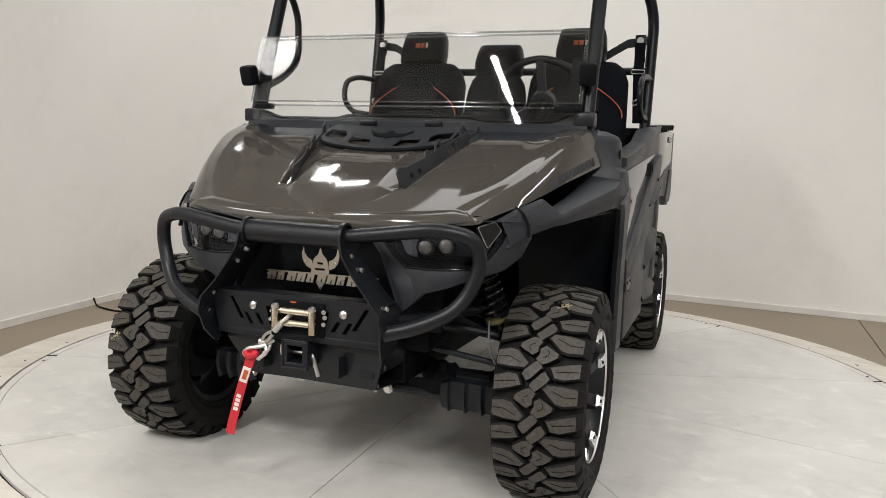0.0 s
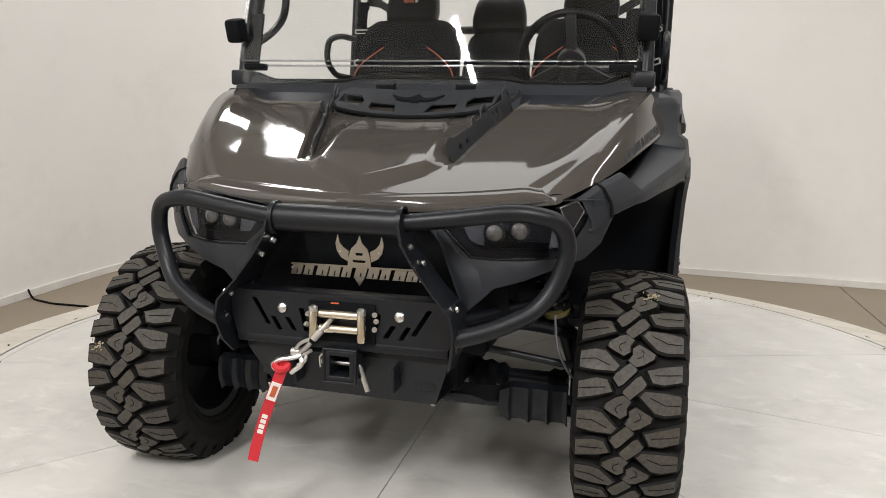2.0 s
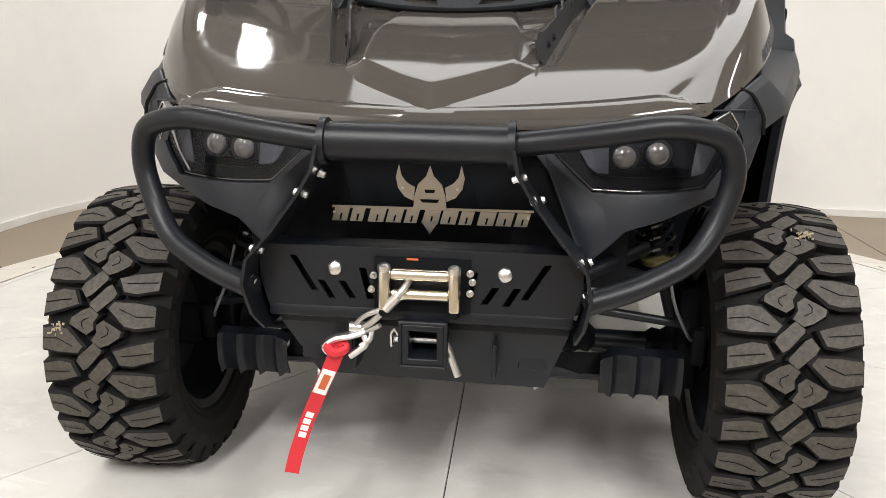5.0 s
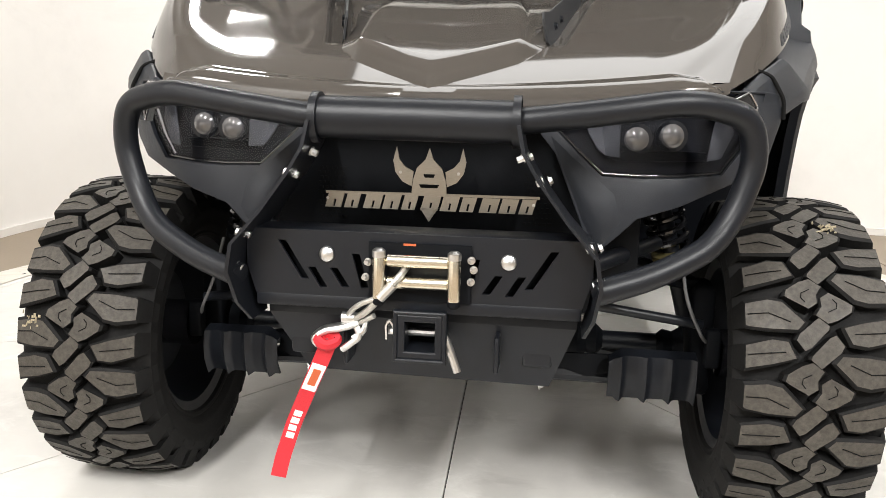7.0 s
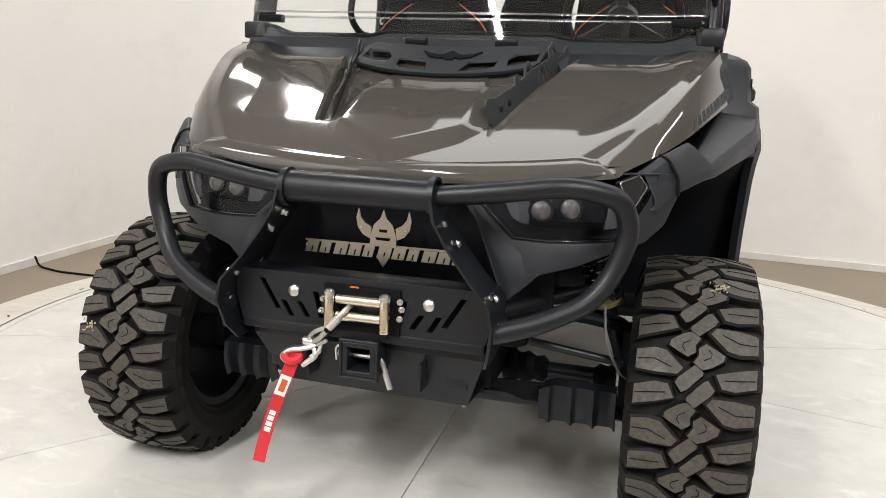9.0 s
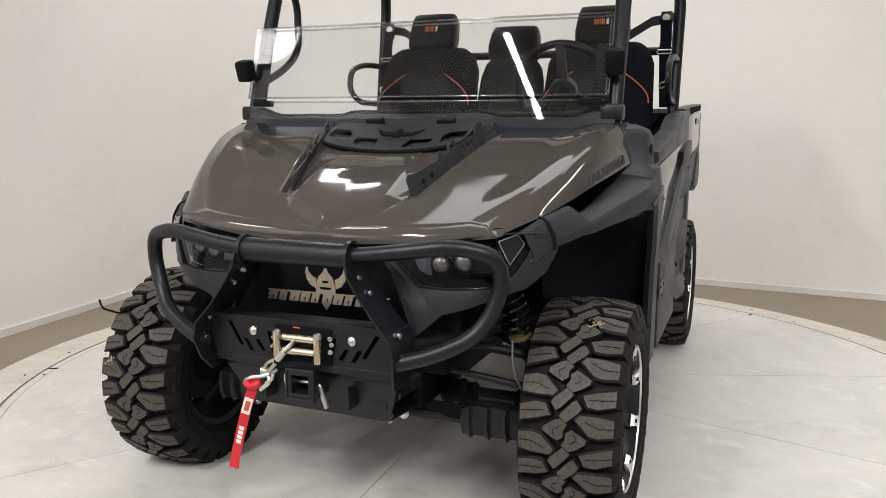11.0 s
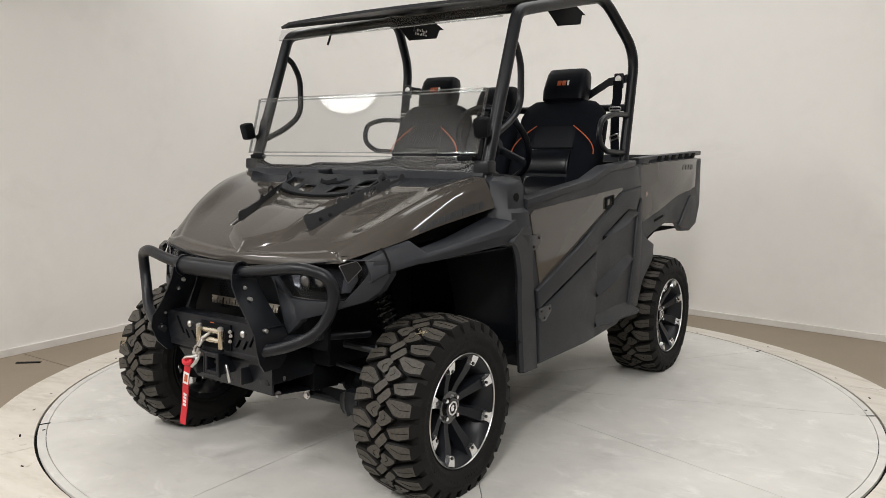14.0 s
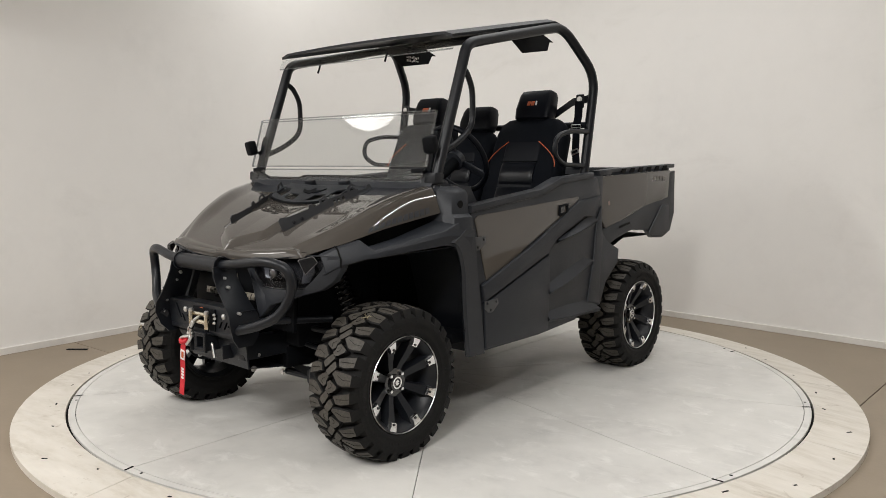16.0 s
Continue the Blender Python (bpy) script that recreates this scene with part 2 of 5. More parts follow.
def smooth_path(pts, fillet, n=6, closed=False):
    pts = [Vector(p) for p in pts]
    out = []
    k = len(pts)
    for i, p in enumerate(pts):
        if not closed and i in (0, k - 1):
            out.append(p)
            continue
        a, b = pts[(i - 1) % k], pts[(i + 1) % k]
        da, db = a - p, b - p
        d = min(fillet, da.length * 0.48, db.length * 0.48)
        q0, q1 = p + da.normalized() * d, p + db.normalized() * d
        for j in range(n + 1):
            t = j / n
            out.append(q0 * (1 - t) ** 2 + p * 2 * t * (1 - t) + q1 * t * t)
    return out


def tube(pts, r, fillet=0.05, n=12, closed=False, bm=None, flat=1.0):
    """A round (or flattened) tube along a path with rounded bends."""
    bm = bm or bmesh.new()
    path = smooth_path(pts, fillet, closed=closed) if fillet else [Vector(p) for p in pts]
    clean = [path[0]]
    for p in path[1:]:
        if (p - clean[-1]).length > 1e-4:
            clean.append(p)
    if closed and (clean[0] - clean[-1]).length < 1e-4:
        clean.pop()
    path, k = clean, len(clean)
    rings, up = [], None
    for i in range(k):
        a = path[(i - 1) % k] if closed or i else path[i]
        b = path[(i + 1) % k] if closed or i < k - 1 else path[i]
        t = (b - a).normalized()
        if up is None:
            up = Vector((0, 0, 1)) if abs(t.z) < 0.9 else Vector((0, 1, 0))
        up = (up - t * up.dot(t)).normalized()
        side = t.cross(up)
        rings.append([bm.verts.new(path[i] + (up * math.sin(2 * math.pi * j / n) * flat + side * math.cos(2 * math.pi * j / n)) * r) for j in range(n)])
    for i in range(k if closed else k - 1):
        a, b = rings[i], rings[(i + 1) % k]
        for j in range(n):
            bm.faces.new((a[j], a[(j + 1) % n], b[(j + 1) % n], b[j]))
    if not closed:
        bm.faces.new(rings[0])
        bm.faces.new(rings[-1][::-1])
    return bm


def rod(a, b, r, n=12, bm=None):
    return tube([a, b], r, 0, n, bm=bm)


def lathe(profile, n=48, axis="x", at=(0, 0, 0), bm=None, closed=False):
    """Turns (along, radius) pairs about an axis."""
    bm = bm or bmesh.new()
    rings = []
    for a, r in profile:
        ring = []
        for j in range(n):
            c, s = math.cos(2 * math.pi * j / n) * r, math.sin(2 * math.pi * j / n) * r
            p = {"x": (a, c, s), "y": (c, a, s), "z": (c, s, a)}[axis]
            ring.append(bm.verts.new(Vector(p) + Vector(at)))
        rings.append(ring)
    k = len(rings)
    for i in range(k if closed else k - 1):
        a, b = rings[i], rings[(i + 1) % k]
        for j in range(n):
            bm.faces.new((a[j], a[(j + 1) % n], b[(j + 1) % n], b[j]))
    if not closed:
        for ring in (rings[0], rings[-1]):
            if (ring[0].co - ring[n // 2].co).length > 1e-5:
                bm.faces.new(ring)
    return bm


def plate(loops, thick, place, bev=0.0, bm=None):
    """A flat sheet with holes: the outer loop first, then the holes, in (a, b); place(a, b, c) sets it in space."""
    bm = bm or bmesh.new()
    edges = []
    for loop in loops:
        vs = [bm.verts.new((a, b, 0)) for a, b in loop]
        edges += [bm.edges.new((vs[i], vs[(i + 1) % len(vs)])) for i in range(len(vs))]
    filled = bmesh.ops.triangle_fill(bm, use_beauty=True, use_dissolve=False, edges=edges)
    faces = [g for g in filled["geom"] if isinstance(g, bmesh.types.BMFace)]
    out = bmesh.ops.extrude_face_region(bm, geom=faces)
    for v in [g for g in out["geom"] if isinstance(g, bmesh.types.BMVert)]:
        v.co.z += thick
    if bev:
        soften(bm, bev, 2, 50)
    for v in bm.verts:
        v.co = Vector(place(*v.co))
    return bm


def side(x0, s):
    """Places (y, z) drawings on the flank at x0, thickness outwards, on side s."""
    return lambda a, b, c: (s * (x0 + c), a, b)


def loft(sections, ring=False, cap=True, bm=None):
    bm = bm or bmesh.new()
    rows = [[bm.verts.new(p) for p in sec] for sec in sections]
    m = len(rows[0])
    for i in range(len(rows) - 1):
        for j in range(m if ring else m - 1):
            bm.faces.new((rows[i][j], rows[i][(j + 1) % m], rows[i + 1][(j + 1) % m], rows[i + 1][j]))
    if ring and cap:
        bm.faces.new(rows[0])
        bm.faces.new(rows[-1][::-1])
    return bm


def thicken(bm, t):
    bmesh.ops.recalc_face_normals(bm, faces=bm.faces)
    bmesh.ops.solidify(bm, geom=list(bm.faces), thickness=t)
    return bm


def lerp(table, t):
    """Reads a table of (t, values...) at t, linearly."""
    for (a, *va), (b, *vb) in zip(table, table[1:]):
        if t <= b:
            k = max(0.0, (t - a) / (b - a))
            return [p + (q - p) * k for p, q in zip(va, vb)]
    return list(table[-1][1:])


def glide(table, t):
    """Like lerp, but with no kinks at the rows."""
    i = max(0, min(len(table) - 2, sum(row[0] <= t for row in table) - 1))
    a, b = table[i], table[i + 1]
    before, after = table[max(i - 1, 0)], table[min(i + 2, len(table) - 1)]
    h = b[0] - a[0]
    k = max(0.0, min(1.0, (t - a[0]) / h))
    out = []
    for c in range(1, len(a)):
        m0, m1 = (b[c] - before[c]) / (b[0] - before[0]) * h, (after[c] - a[c]) / (after[0] - a[0]) * h
        out.append((2 * k ** 3 - 3 * k * k + 1) * a[c] + (k ** 3 - 2 * k * k + k) * m0 + (3 * k * k - 2 * k ** 3) * b[c] + (k ** 3 - k * k) * m1)
    return out


def arc(cx, cy, r, a0, a1, n=8):
    return [(cx + r * math.cos(radians(a0 + (a1 - a0) * i / n)), cy + r * math.sin(radians(a0 + (a1 - a0) * i / n))) for i in range(n + 1)]


def bolt(at, axis, r=0.008, h=0.006, parent=None, name="bolt", material=None, washer=True):
    """A hexagon head on a washer."""
    bm = bmesh.new()
    q = Vector(axis).to_track_quat("Z", "Y").to_matrix().to_4x4()
    if washer:
        lathe([(0, r * 1.35), (h * 0.25, r * 1.35)], 16, "z", bm=bm)
    lathe([(h * 0.2, r), (h * 0.9, r), (h, r * 0.8)], 6, "z", bm=bm)
    bm.transform(Matrix.Translation(at) @ q)
    return part(name, bm, material or ZINC, parent, smooth=20)


# ---- the room ----
LEFT_A, CORNER, RIGHT_B = (-2.154, -7.0), (-2.94, 4.21), (6.5, 3.27)


def wall(name, a, b, thick=0.15):
    """A plain unseen wall behind the camera, added in grey to dim reflections."""
    a, b = Vector((*a, 0)), Vector((*b, 0))
    d = (b - a).normalized()
    n = Vector((-d.y, d.x, 0))
    quad = [a, b, b + n * thick, a + n * thick]
    bm = loft([[(p.x, p.y, z) for p in quad] for z in (FLOOR - 0.1, CEILING)], True)
    return tagged(part(name, bm, UNSEEN_WALL, smooth=0), "added unseen wall, dark grey to dim reflections", "wall", kind="structure")


# the two seen walls run into one another in a wide curve
corner, wa, wb = Vector(CORNER), Vector(LEFT_A), Vector(RIGHT_B)
da, db = (wa - corner).normalized(), (wb - corner).normalized()
R_SWEEP = 2.0
path = [wa] + [corner + da * R_SWEEP * (1 - k / 24) ** 2 + db * R_SWEEP * (k / 24) ** 2 for k in range(25)] + [wb]


def sweep_wall(name, inset, z0, z1, thick, material, label, category):
    secs = []
    for i, p in enumerate(path):
        d = (path[min(i + 1, len(path) - 1)] - path[max(i - 1, 0)]).normalized()
        n = Vector((-d.y, d.x))
        a, b = p - n * inset, p + n * thick
        secs.append([(a.x, a.y, z0), (a.x, a.y, z1), (b.x, b.y, z1), (b.x, b.y, z0)])
    return tagged(part(name, loft(secs, True), material, smooth=30), label, category, kind="structure")


sweep_wall("wall_north", 0, FLOOR - 0.1, CEILING, 0.15, WALL, "smooth warm white studio wall with a curved corner", "wall")
sweep_wall("baseboard", 0.012, FLOOR + 0.001, FLOOR + 0.045, -0.001, BASE, "thin scuffed off-white strip along the wall foot", "baseboard")
wall("wall_east", RIGHT_B, (6.5, -7.0))
wall("wall_south", (6.5, -7.0), LEFT_A)

bm = bmesh.new()
box(1.8, -1.3, FLOOR - 0.085, 11, 13.5, 0.15, 0, bm=bm)
tagged(part("floor", bm, GAP, smooth=0), "brown sealed concrete floor in large slabs", "floor", kind="structure")
FLOOR_OB = bpy.data.objects["floor"]
XS, YS = [-3.6, 2.0, 7.0], [-7.6, -3.6, 0.21, 5.2]
for i in range(2):
    for j in range(3):
        x0, x1, y0, y1 = XS[i] + 0.003, XS[i + 1] - 0.003, YS[j] + 0.003, YS[j + 1] - 0.003
        part("slab", box((x0 + x1) / 2, (y0 + y1) / 2, FLOOR - 0.01, x1 - x0, y1 - y0, 0.02, 0.002), CONCRETE, FLOOR_OB, smooth=0)

tagged(part("ceiling", box(1.8, -1.3, CEILING + 0.05, 11, 13.5, 0.1, 0), CEIL, smooth=0), "flat pale grey studio ceiling", "ceiling", kind="structure")

for x, y, length, _ in STRIPS:
    lamp = thing("ceiling_lamp", "long white ceiling strip light, two of the three added for fill", "ceiling lamp", (x, y, CEILING), "ceiling strip lights")
    part("housing", box(0, 0, -0.06, 0.16, length + 0.06, 0.118, 0.006), FITTING, lamp)
panel_lamp = thing("ceiling_panel", "square white panel light fixed to the ceiling", "ceiling lamp", (PANEL[0], PANEL[1], CEILING))
part("housing", box(0, 0, -0.034, PANEL[2] + 0.04, PANEL[2] + 0.04, 0.066, 0.006), FITTING, panel_lamp)
# housing of the added fill softbox, out of view
softbox = thing("added_softbox", "added unseen fill lamp, a wide black-sided softbox under the ceiling", "studio lamp", (FILL_SOFTBOX[0], FILL_SOFTBOX[1], FILL_SOFTBOX[2]))
part("softbox_back", box(0, 0, 0.08, FILL_SOFTBOX[3] + 0.1, FILL_SOFTBOX[4] + 0.1, 0.02, 0.004), LINER, softbox)
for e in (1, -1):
    part("softbox_side", box(e * (FILL_SOFTBOX[3] / 2 + 0.03), 0, 0.01, 0.02, FILL_SOFTBOX[4] + 0.1, 0.12, 0.004), LINER, softbox)
    part("softbox_side", box(0, e * (FILL_SOFTBOX[4] / 2 + 0.03), 0.01, FILL_SOFTBOX[3] + 0.02, 0.02, 0.12, 0.004), LINER, softbox)
    part("hanger", rod((e * 1.0, 0, 0.08), (e * 1.0, 0, CEILING - FILL_SOFTBOX[2]), 0.006, 6), ZINC, softbox)
stand = thing("round_lamp", "large round studio reflector hung from the ceiling", "studio lamp", ROUND_LIGHT.translation)
bm = lathe([(0.03, 0.02), (0.03, 0.30), (-0.01, 0.31), (0.02, 0.32), (0.045, 0.31), (0.06, 0.02)], 40, "z")
bm.transform(ROUND_LIGHT.to_3x3().to_4x4())
part("reflector", bm, LINER, stand)
part("hanger", rod((0, 0, 0.1), (-0.12, -0.1, CEILING - ROUND_LIGHT.translation.z), 0.012), LINER, stand)

# loose cable on the floor by the wall
bm = tube([(-2.75, 1.69, FLOOR + 0.05), (-2.70, 1.66, FLOOR + 0.006), (-2.52, 1.60, FLOOR + 0.006), (-2.28, 1.60, FLOOR + 0.006)], 0.006, 0.05, 8)
tagged(part("cable", bm, LINER), "thin black cable lying on the brown floor", "cable")
tagged(part("tape_scrap", box(-2.40, 0.115, FLOOR + 0.003, 0.14, 0.03, 0.004, 0.001, pose(0, 0, 0, 0, 0, 40)), LINER), "small dark scrap of tape on the brown floor", "tape")

# ---- turntable ----
table = thing("turntable", "round white painted steel turntable set in a worn ring", "turntable", (*CENTRE, 0))
R_DECK, R_BAND = 1.952, 1.987
part("base", lathe([(FLOOR + 0.002, 0.0), (FLOOR + 0.002, R_BAND + 0.01), (-0.012, R_BAND + 0.01), (-0.012, 0.0)][1:3], 128, "z"), GAP, table)


def ring_piece(r0, r1, a0, a1, z0, z1, thick, n):
    """A piece of a ring from angle a0 to a1, whose top runs from z0 inside to z1 outside."""
    secs = []
    for i in range(n + 1):
        a = radians(a0 + (a1 - a0) * i / n)
        c, s = math.cos(a), math.sin(a)
        secs.append([(r0 * c, r0 * s, z0), (r1 * c, r1 * s, z1), (r1 * c, r1 * s, z1 - thick), (r0 * c, r0 * s, z0 - thick)])
    return loft(secs, True)


wedge_gap = 0.0016
for i in range(10):
    a0, a1 = 271.5 + 36 * i, 307.5 + 36 * i
    bm = bmesh.new()
    mid = radians((a0 + a1) / 2)
    off = Vector((math.cos(mid), math.sin(mid), 0)) * (wedge_gap / math.sin(radians(18)))
    rim = [Vector((R_DECK * math.cos(radians(a0 + 36 * k / 14)), R_DECK * math.sin(radians(a0 + 36 * k / 14)), 0)) for k in range(15)]
    rim[0] += Vector((-math.sin(radians(a0)), math.cos(radians(a0)), 0)) * wedge_gap
    rim[-1] += Vector((math.sin(radians(a1)), -math.cos(radians(a1)), 0)) * wedge_gap
    loop = [off] + rim
    top = [bm.verts.new((p.x, p.y, 0)) for p in loop]
    low = [bm.verts.new((p.x, p.y, -0.011)) for p in loop]
    bm.faces.new(top)
    for k in range(len(loop)):
        bm.faces.new((top[k], low[k], low[(k + 1) % len(loop)], top[(k + 1) % len(loop)]))
    part("deck_panel", bm, DECK, table, smooth=0)
part("edge_band", ring_piece(R_DECK + 0.003, R_BAND, 0, 360, 0, 0, 0.011, 160), DECK, table)
for i in range(10):
    a = radians(271.5 + 36 * i)
    for k, rr in ((0, R_BAND - 0.02), (2.5, R_BAND - 0.022)):
        aa = a + radians(k)
        part("lift_slot", box(rr * math.cos(aa), rr * math.sin(aa), 0.001, 0.045 if k == 0 else 0.012, 0.008, 0.003, 0.001, pose(0, 0, 0, 0, 0, math.degrees(aa) + 15)), GAP, table)
surround = thing("turntable_ring", "worn cream painted wooden ring around the turntable", "ring", (*CENTRE, 0))
for i in range(12):
    part("ring_board", ring_piece(R_BAND + 0.012, 2.235, 30 * i + 4 + 0.04, 30 * i + 34 - 0.04, 0.0, -0.022, 0.03, 14), RING, surround, smooth=20)
rng = random.Random(5)
for i in range(36):
    a, rr = radians(10 * i + rng.uniform(-2, 2)), rng.choice((2.045, 2.055, 2.150))
    part("screw_slot", box(rr * math.cos(a), rr * math.sin(a), -0.0015 - (rr - 1.999) * 0.09, rng.uniform(0.012, 0.035), 0.009, 0.004, 0.001, pose(0, 0, 0, 0, 0, math.degrees(a) + rng.uniform(50, 130))), GAP, surround, smooth=0)

# ---- the vehicle ----
car = thing("utility_vehicle", "dark taupe two-door utility vehicle with black bumper parked on the turntable", "utility vehicle")
car.matrix_world = pose(0.009, 0.0217, 0.0044, -0.547, 0, -0.6) @ Matrix.Scale(0.9915, 4)
TO_CAR = car.matrix_world.inverted()

# wheels
TYRE_R, HUB_Z, TRACK, BASE_LEN = 0.331, 0.3085, 0.668, 2.052


def crown(s):
    return TYRE_R - 0.013 * (abs(s) / 0.12) ** 2.8


def shrink(poly, k, along=None):
    along = along or k
    cs = sum(p[0] for p in poly) / len(poly)
    cu = sum(p[1] for p in poly) / len(poly)
    return [(s if abs(s) > 0.115 else cs + (s - cs) * k, cu + (u - cu) * along) for s, u in poly]


def tread_at(s, r, ang):
    return s, r * math.cos(ang), r * math.sin(ang)


def sipe(bm, line, u0, pitch):
    """A thin cut line on a lug."""
    tube([tread_at(s, crown(s) + 0.0003, u0 + u * pitch) for s, u in line], 0.0009, 0, 4, bm=bm)


def tread_block(bm, poly, u0, pitch):
    """One rubber lug with a worn rim and walls that spread towards its foot; poly in metres across and shares of the pitch along."""
    rings = [[], [], []]
    middle = max(abs(s) for s, _ in poly) < 0.06
    for (s, u), (si, ui), (sf, uf) in zip(poly, shrink(poly, 1.12, 0.95) if middle else shrink(poly, 1.10, 1.20), shrink(poly, 1.3, 1.1) if middle else shrink(poly, 1.25, 1.3)):
        outer = abs(s) > 0.115
        rings[0].append(bm.verts.new(tread_at(si - (math.copysign(0.003, s) if outer else 0), crown(si), u0 + ui * pitch)))
        rings[1].append(bm.verts.new(tread_at(si + (s - si) * -1.4, crown(s) - 0.004, u0 + (ui + (u - ui) * -1.4) * pitch)))
        rings[2].append(bm.verts.new(tread_at(math.copysign(0.137, s) if outer else sf, 0.262 if outer else 0.300, u0 + uf * pitch)))
    n = len(poly)
    bm.faces.new(rings[0])
    for a, b in zip(rings, rings[1:]):
        for i in range(n):
            bm.faces.new((a[i], a[(i + 1) % n], b[(i + 1) % n], b[i])).material_index = 1


# half of the repeat of the tread; the other half is the same turned by half a turn
HALF = [
    [(-0.122, 0.05), (-0.083, 0.017), (-0.062, 0.041), (-0.030, 0.235), (-0.040, 0.31), (-0.079, 0.31), (-0.111, 0.29), (-0.122, 0.275)],
    [(-0.122, 0.55), (-0.078, 0.486), (-0.055, 0.503), (-0.043, 0.656), (-0.074, 0.718), (-0.122, 0.78)],
    [(-0.049, -0.15), (-0.029, -0.26), (-0.014, -0.305), (0.003, -0.207), (-0.006, -0.093), (-0.005, 0.014), (-0.018, 0.09), (-0.041, -0.007), (-0.052, -0.062)],
    [(-0.003, 0.17), (0.012, 0.27), (0.011, 0.317), (-0.015, 0.547), (-0.024, 0.584), (-0.036, 0.457), (-0.031, 0.375)],
]
HALF_SIPES = [[(-0.116, 0.16), (-0.083, 0.145), (-0.048, 0.245)], [(-0.116, 0.65), (-0.085, 0.62), (-0.056, 0.60)], [(-0.014, -0.16), (-0.028, -0.11), (-0.029, -0.05), (-0.023, 0.0)]]
LUGS = HALF + [[(-a, -0.048 - b) for a, b in lug] for lug in HALF]
SIPES = HALF_SIPES + [[(-a, -0.048 - b) for a, b in line] for line in HALF_SIPES]


def build_wheel():
    barrel = [(-0.10, 0.19), (-0.11, 0.203), (-0.10, 0.178), (0.0, 0.165), (0.03, 0.16), (0.085, 0.176), (0.112, 0.196), (0.117, 0.204), (0.10, 0.198)]
    wheel = part("wheel", lathe(barrel, 56, closed=True), SATIN, car, "black spoked alloy wheel with chunky mud tyre")
    prof = [(0.098, 0.194), (0.116, 0.200), (0.119, 0.206), (0.117, 0.211), (0.127, 0.222), (0.129, 0.228), (0.128, 0.233), (0.1345, 0.252), (0.136, 0.262), (0.132, 0.280), (0.118, 0.292), (0.085, 0.301), (0.0, 0.305)]
    full = prof + [(-a, r) for a, r in prof[-2::-1]]
    bm = lathe(full, 72, closed=True)
    for v in bm.verts:
        v.co.z = max(v.co.z, -HUB_Z + 0.001)
    part("tyre", bm, RUBBER, wheel)
    # moulded marks on the shoulder
    bm = bmesh.new()
    rng = random.Random(3)
    for i in range(84):
        if i % 14 in (5, 6, 12, 13):
            continue
        a = 2 * math.pi * i / 84
        h = rng.uniform(0.009, 0.017)
        m = Matrix.Rotation(a, 4, "X") @ pose(0.1318, 0, 0.246, 0, 18, 0)
        b = bmesh.ops.create_cube(bm, size=1)["verts"]
        bmesh.ops.scale(bm, vec=(0.003, 0.008, h), verts=b)
        bmesh.ops.transform(bm, matrix=m, verts=b)
    tagged(part("sidewall_mark", bm, RUBBER, wheel, smooth=0), kind="stuff")
    bm = bmesh.new()
    count, phase = 14, radians(16.85)
    for i in range(count):
        pitch = 2 * math.pi / count
        for lug in LUGS:
            tread_block(bm, lug, phase + i * pitch, pitch)
    for v in bm.verts:
        v.co.z = max(v.co.z, -HUB_Z + 0.0005)
    tread = part("tread", bm, TREAD, wheel, "dusty deep-lugged tread", smooth=24)
    tread.data.materials.append(RUBBER)
    bm = bmesh.new()
    for i in range(count):
        for line in SIPES:
            sipe(bm, line, phase + i * 2 * math.pi / count, 2 * math.pi / count)
    tagged(part("sipe", bm, GAP, wheel, smooth=0), kind="stuff")
    part("rim_lip", lathe([(0.116, 0.2012), (0.1205, 0.2018), (0.1222, 0.2030), (0.119, 0.2052), (0.115, 0.204)], 72, closed=True), ZINC, wheel, "machined silver rim edge")
    part("brake_disc", lathe([(-0.02, 0.05), (-0.02, 0.12), (-0.012, 0.12), (-0.012, 0.05)], 32, closed=True), SATIN, wheel)
    part("hub", lathe([(-0.10, 0.05), (0.03, 0.052), (0.046, 0.062), (0.058, 0.060), (0.060, 0.0005)], 32), GLOSSY, wheel)
    part("hub_cap", soften(lathe([(0.059, 0.035), (0.069, 0.035), (0.072, 0.028), (0.072, 0.018), (0.068, 0.016), (0.068, 0.0005)], 24), 0.001), GLOSSY, wheel, "black hub cap with a silver ring")
    part("cap_ring", lathe([(0.0715, 0.019), (0.0735, 0.020), (0.0735, 0.026), (0.0715, 0.027)], 24, closed=True), SILVER, wheel)
    part("cap_badge", plate([arc(0, 0, 0.011, 20, 340, 12) + [(0.003, 0)]], 0.003, lambda a, b, c: (0.069 + c, a, b)), SILVER, wheel)
    for i in range(4):
        a = radians(45 + 90 * i)
        bolt((0.057, 0.046 * math.cos(a), 0.046 * math.sin(a)), (1, 0, 0), 0.008, 0.016, wheel, "lug_nut", SILVER, False)
    for i in range(8):
        rot = Matrix.Rotation(2 * math.pi * (i + 0.5) / 8, 4, "X")
        bm = loft([[(x0 - t, -w, r), (x0, -w * 0.7, r), (x0, w * 0.7, r), (x0 - t, w, r)] for r, w, x0, t in
                   ((0.045, 0.018, 0.055, 0.05), (0.085, 0.021, 0.066, 0.045), (0.14, 0.026, 0.090, 0.04), (0.188, 0.034, 0.104, 0.03))], True)
        soften(bm, 0.002, 1)
        bm.transform(rot)
        part("spoke", bm, SATIN, wheel)
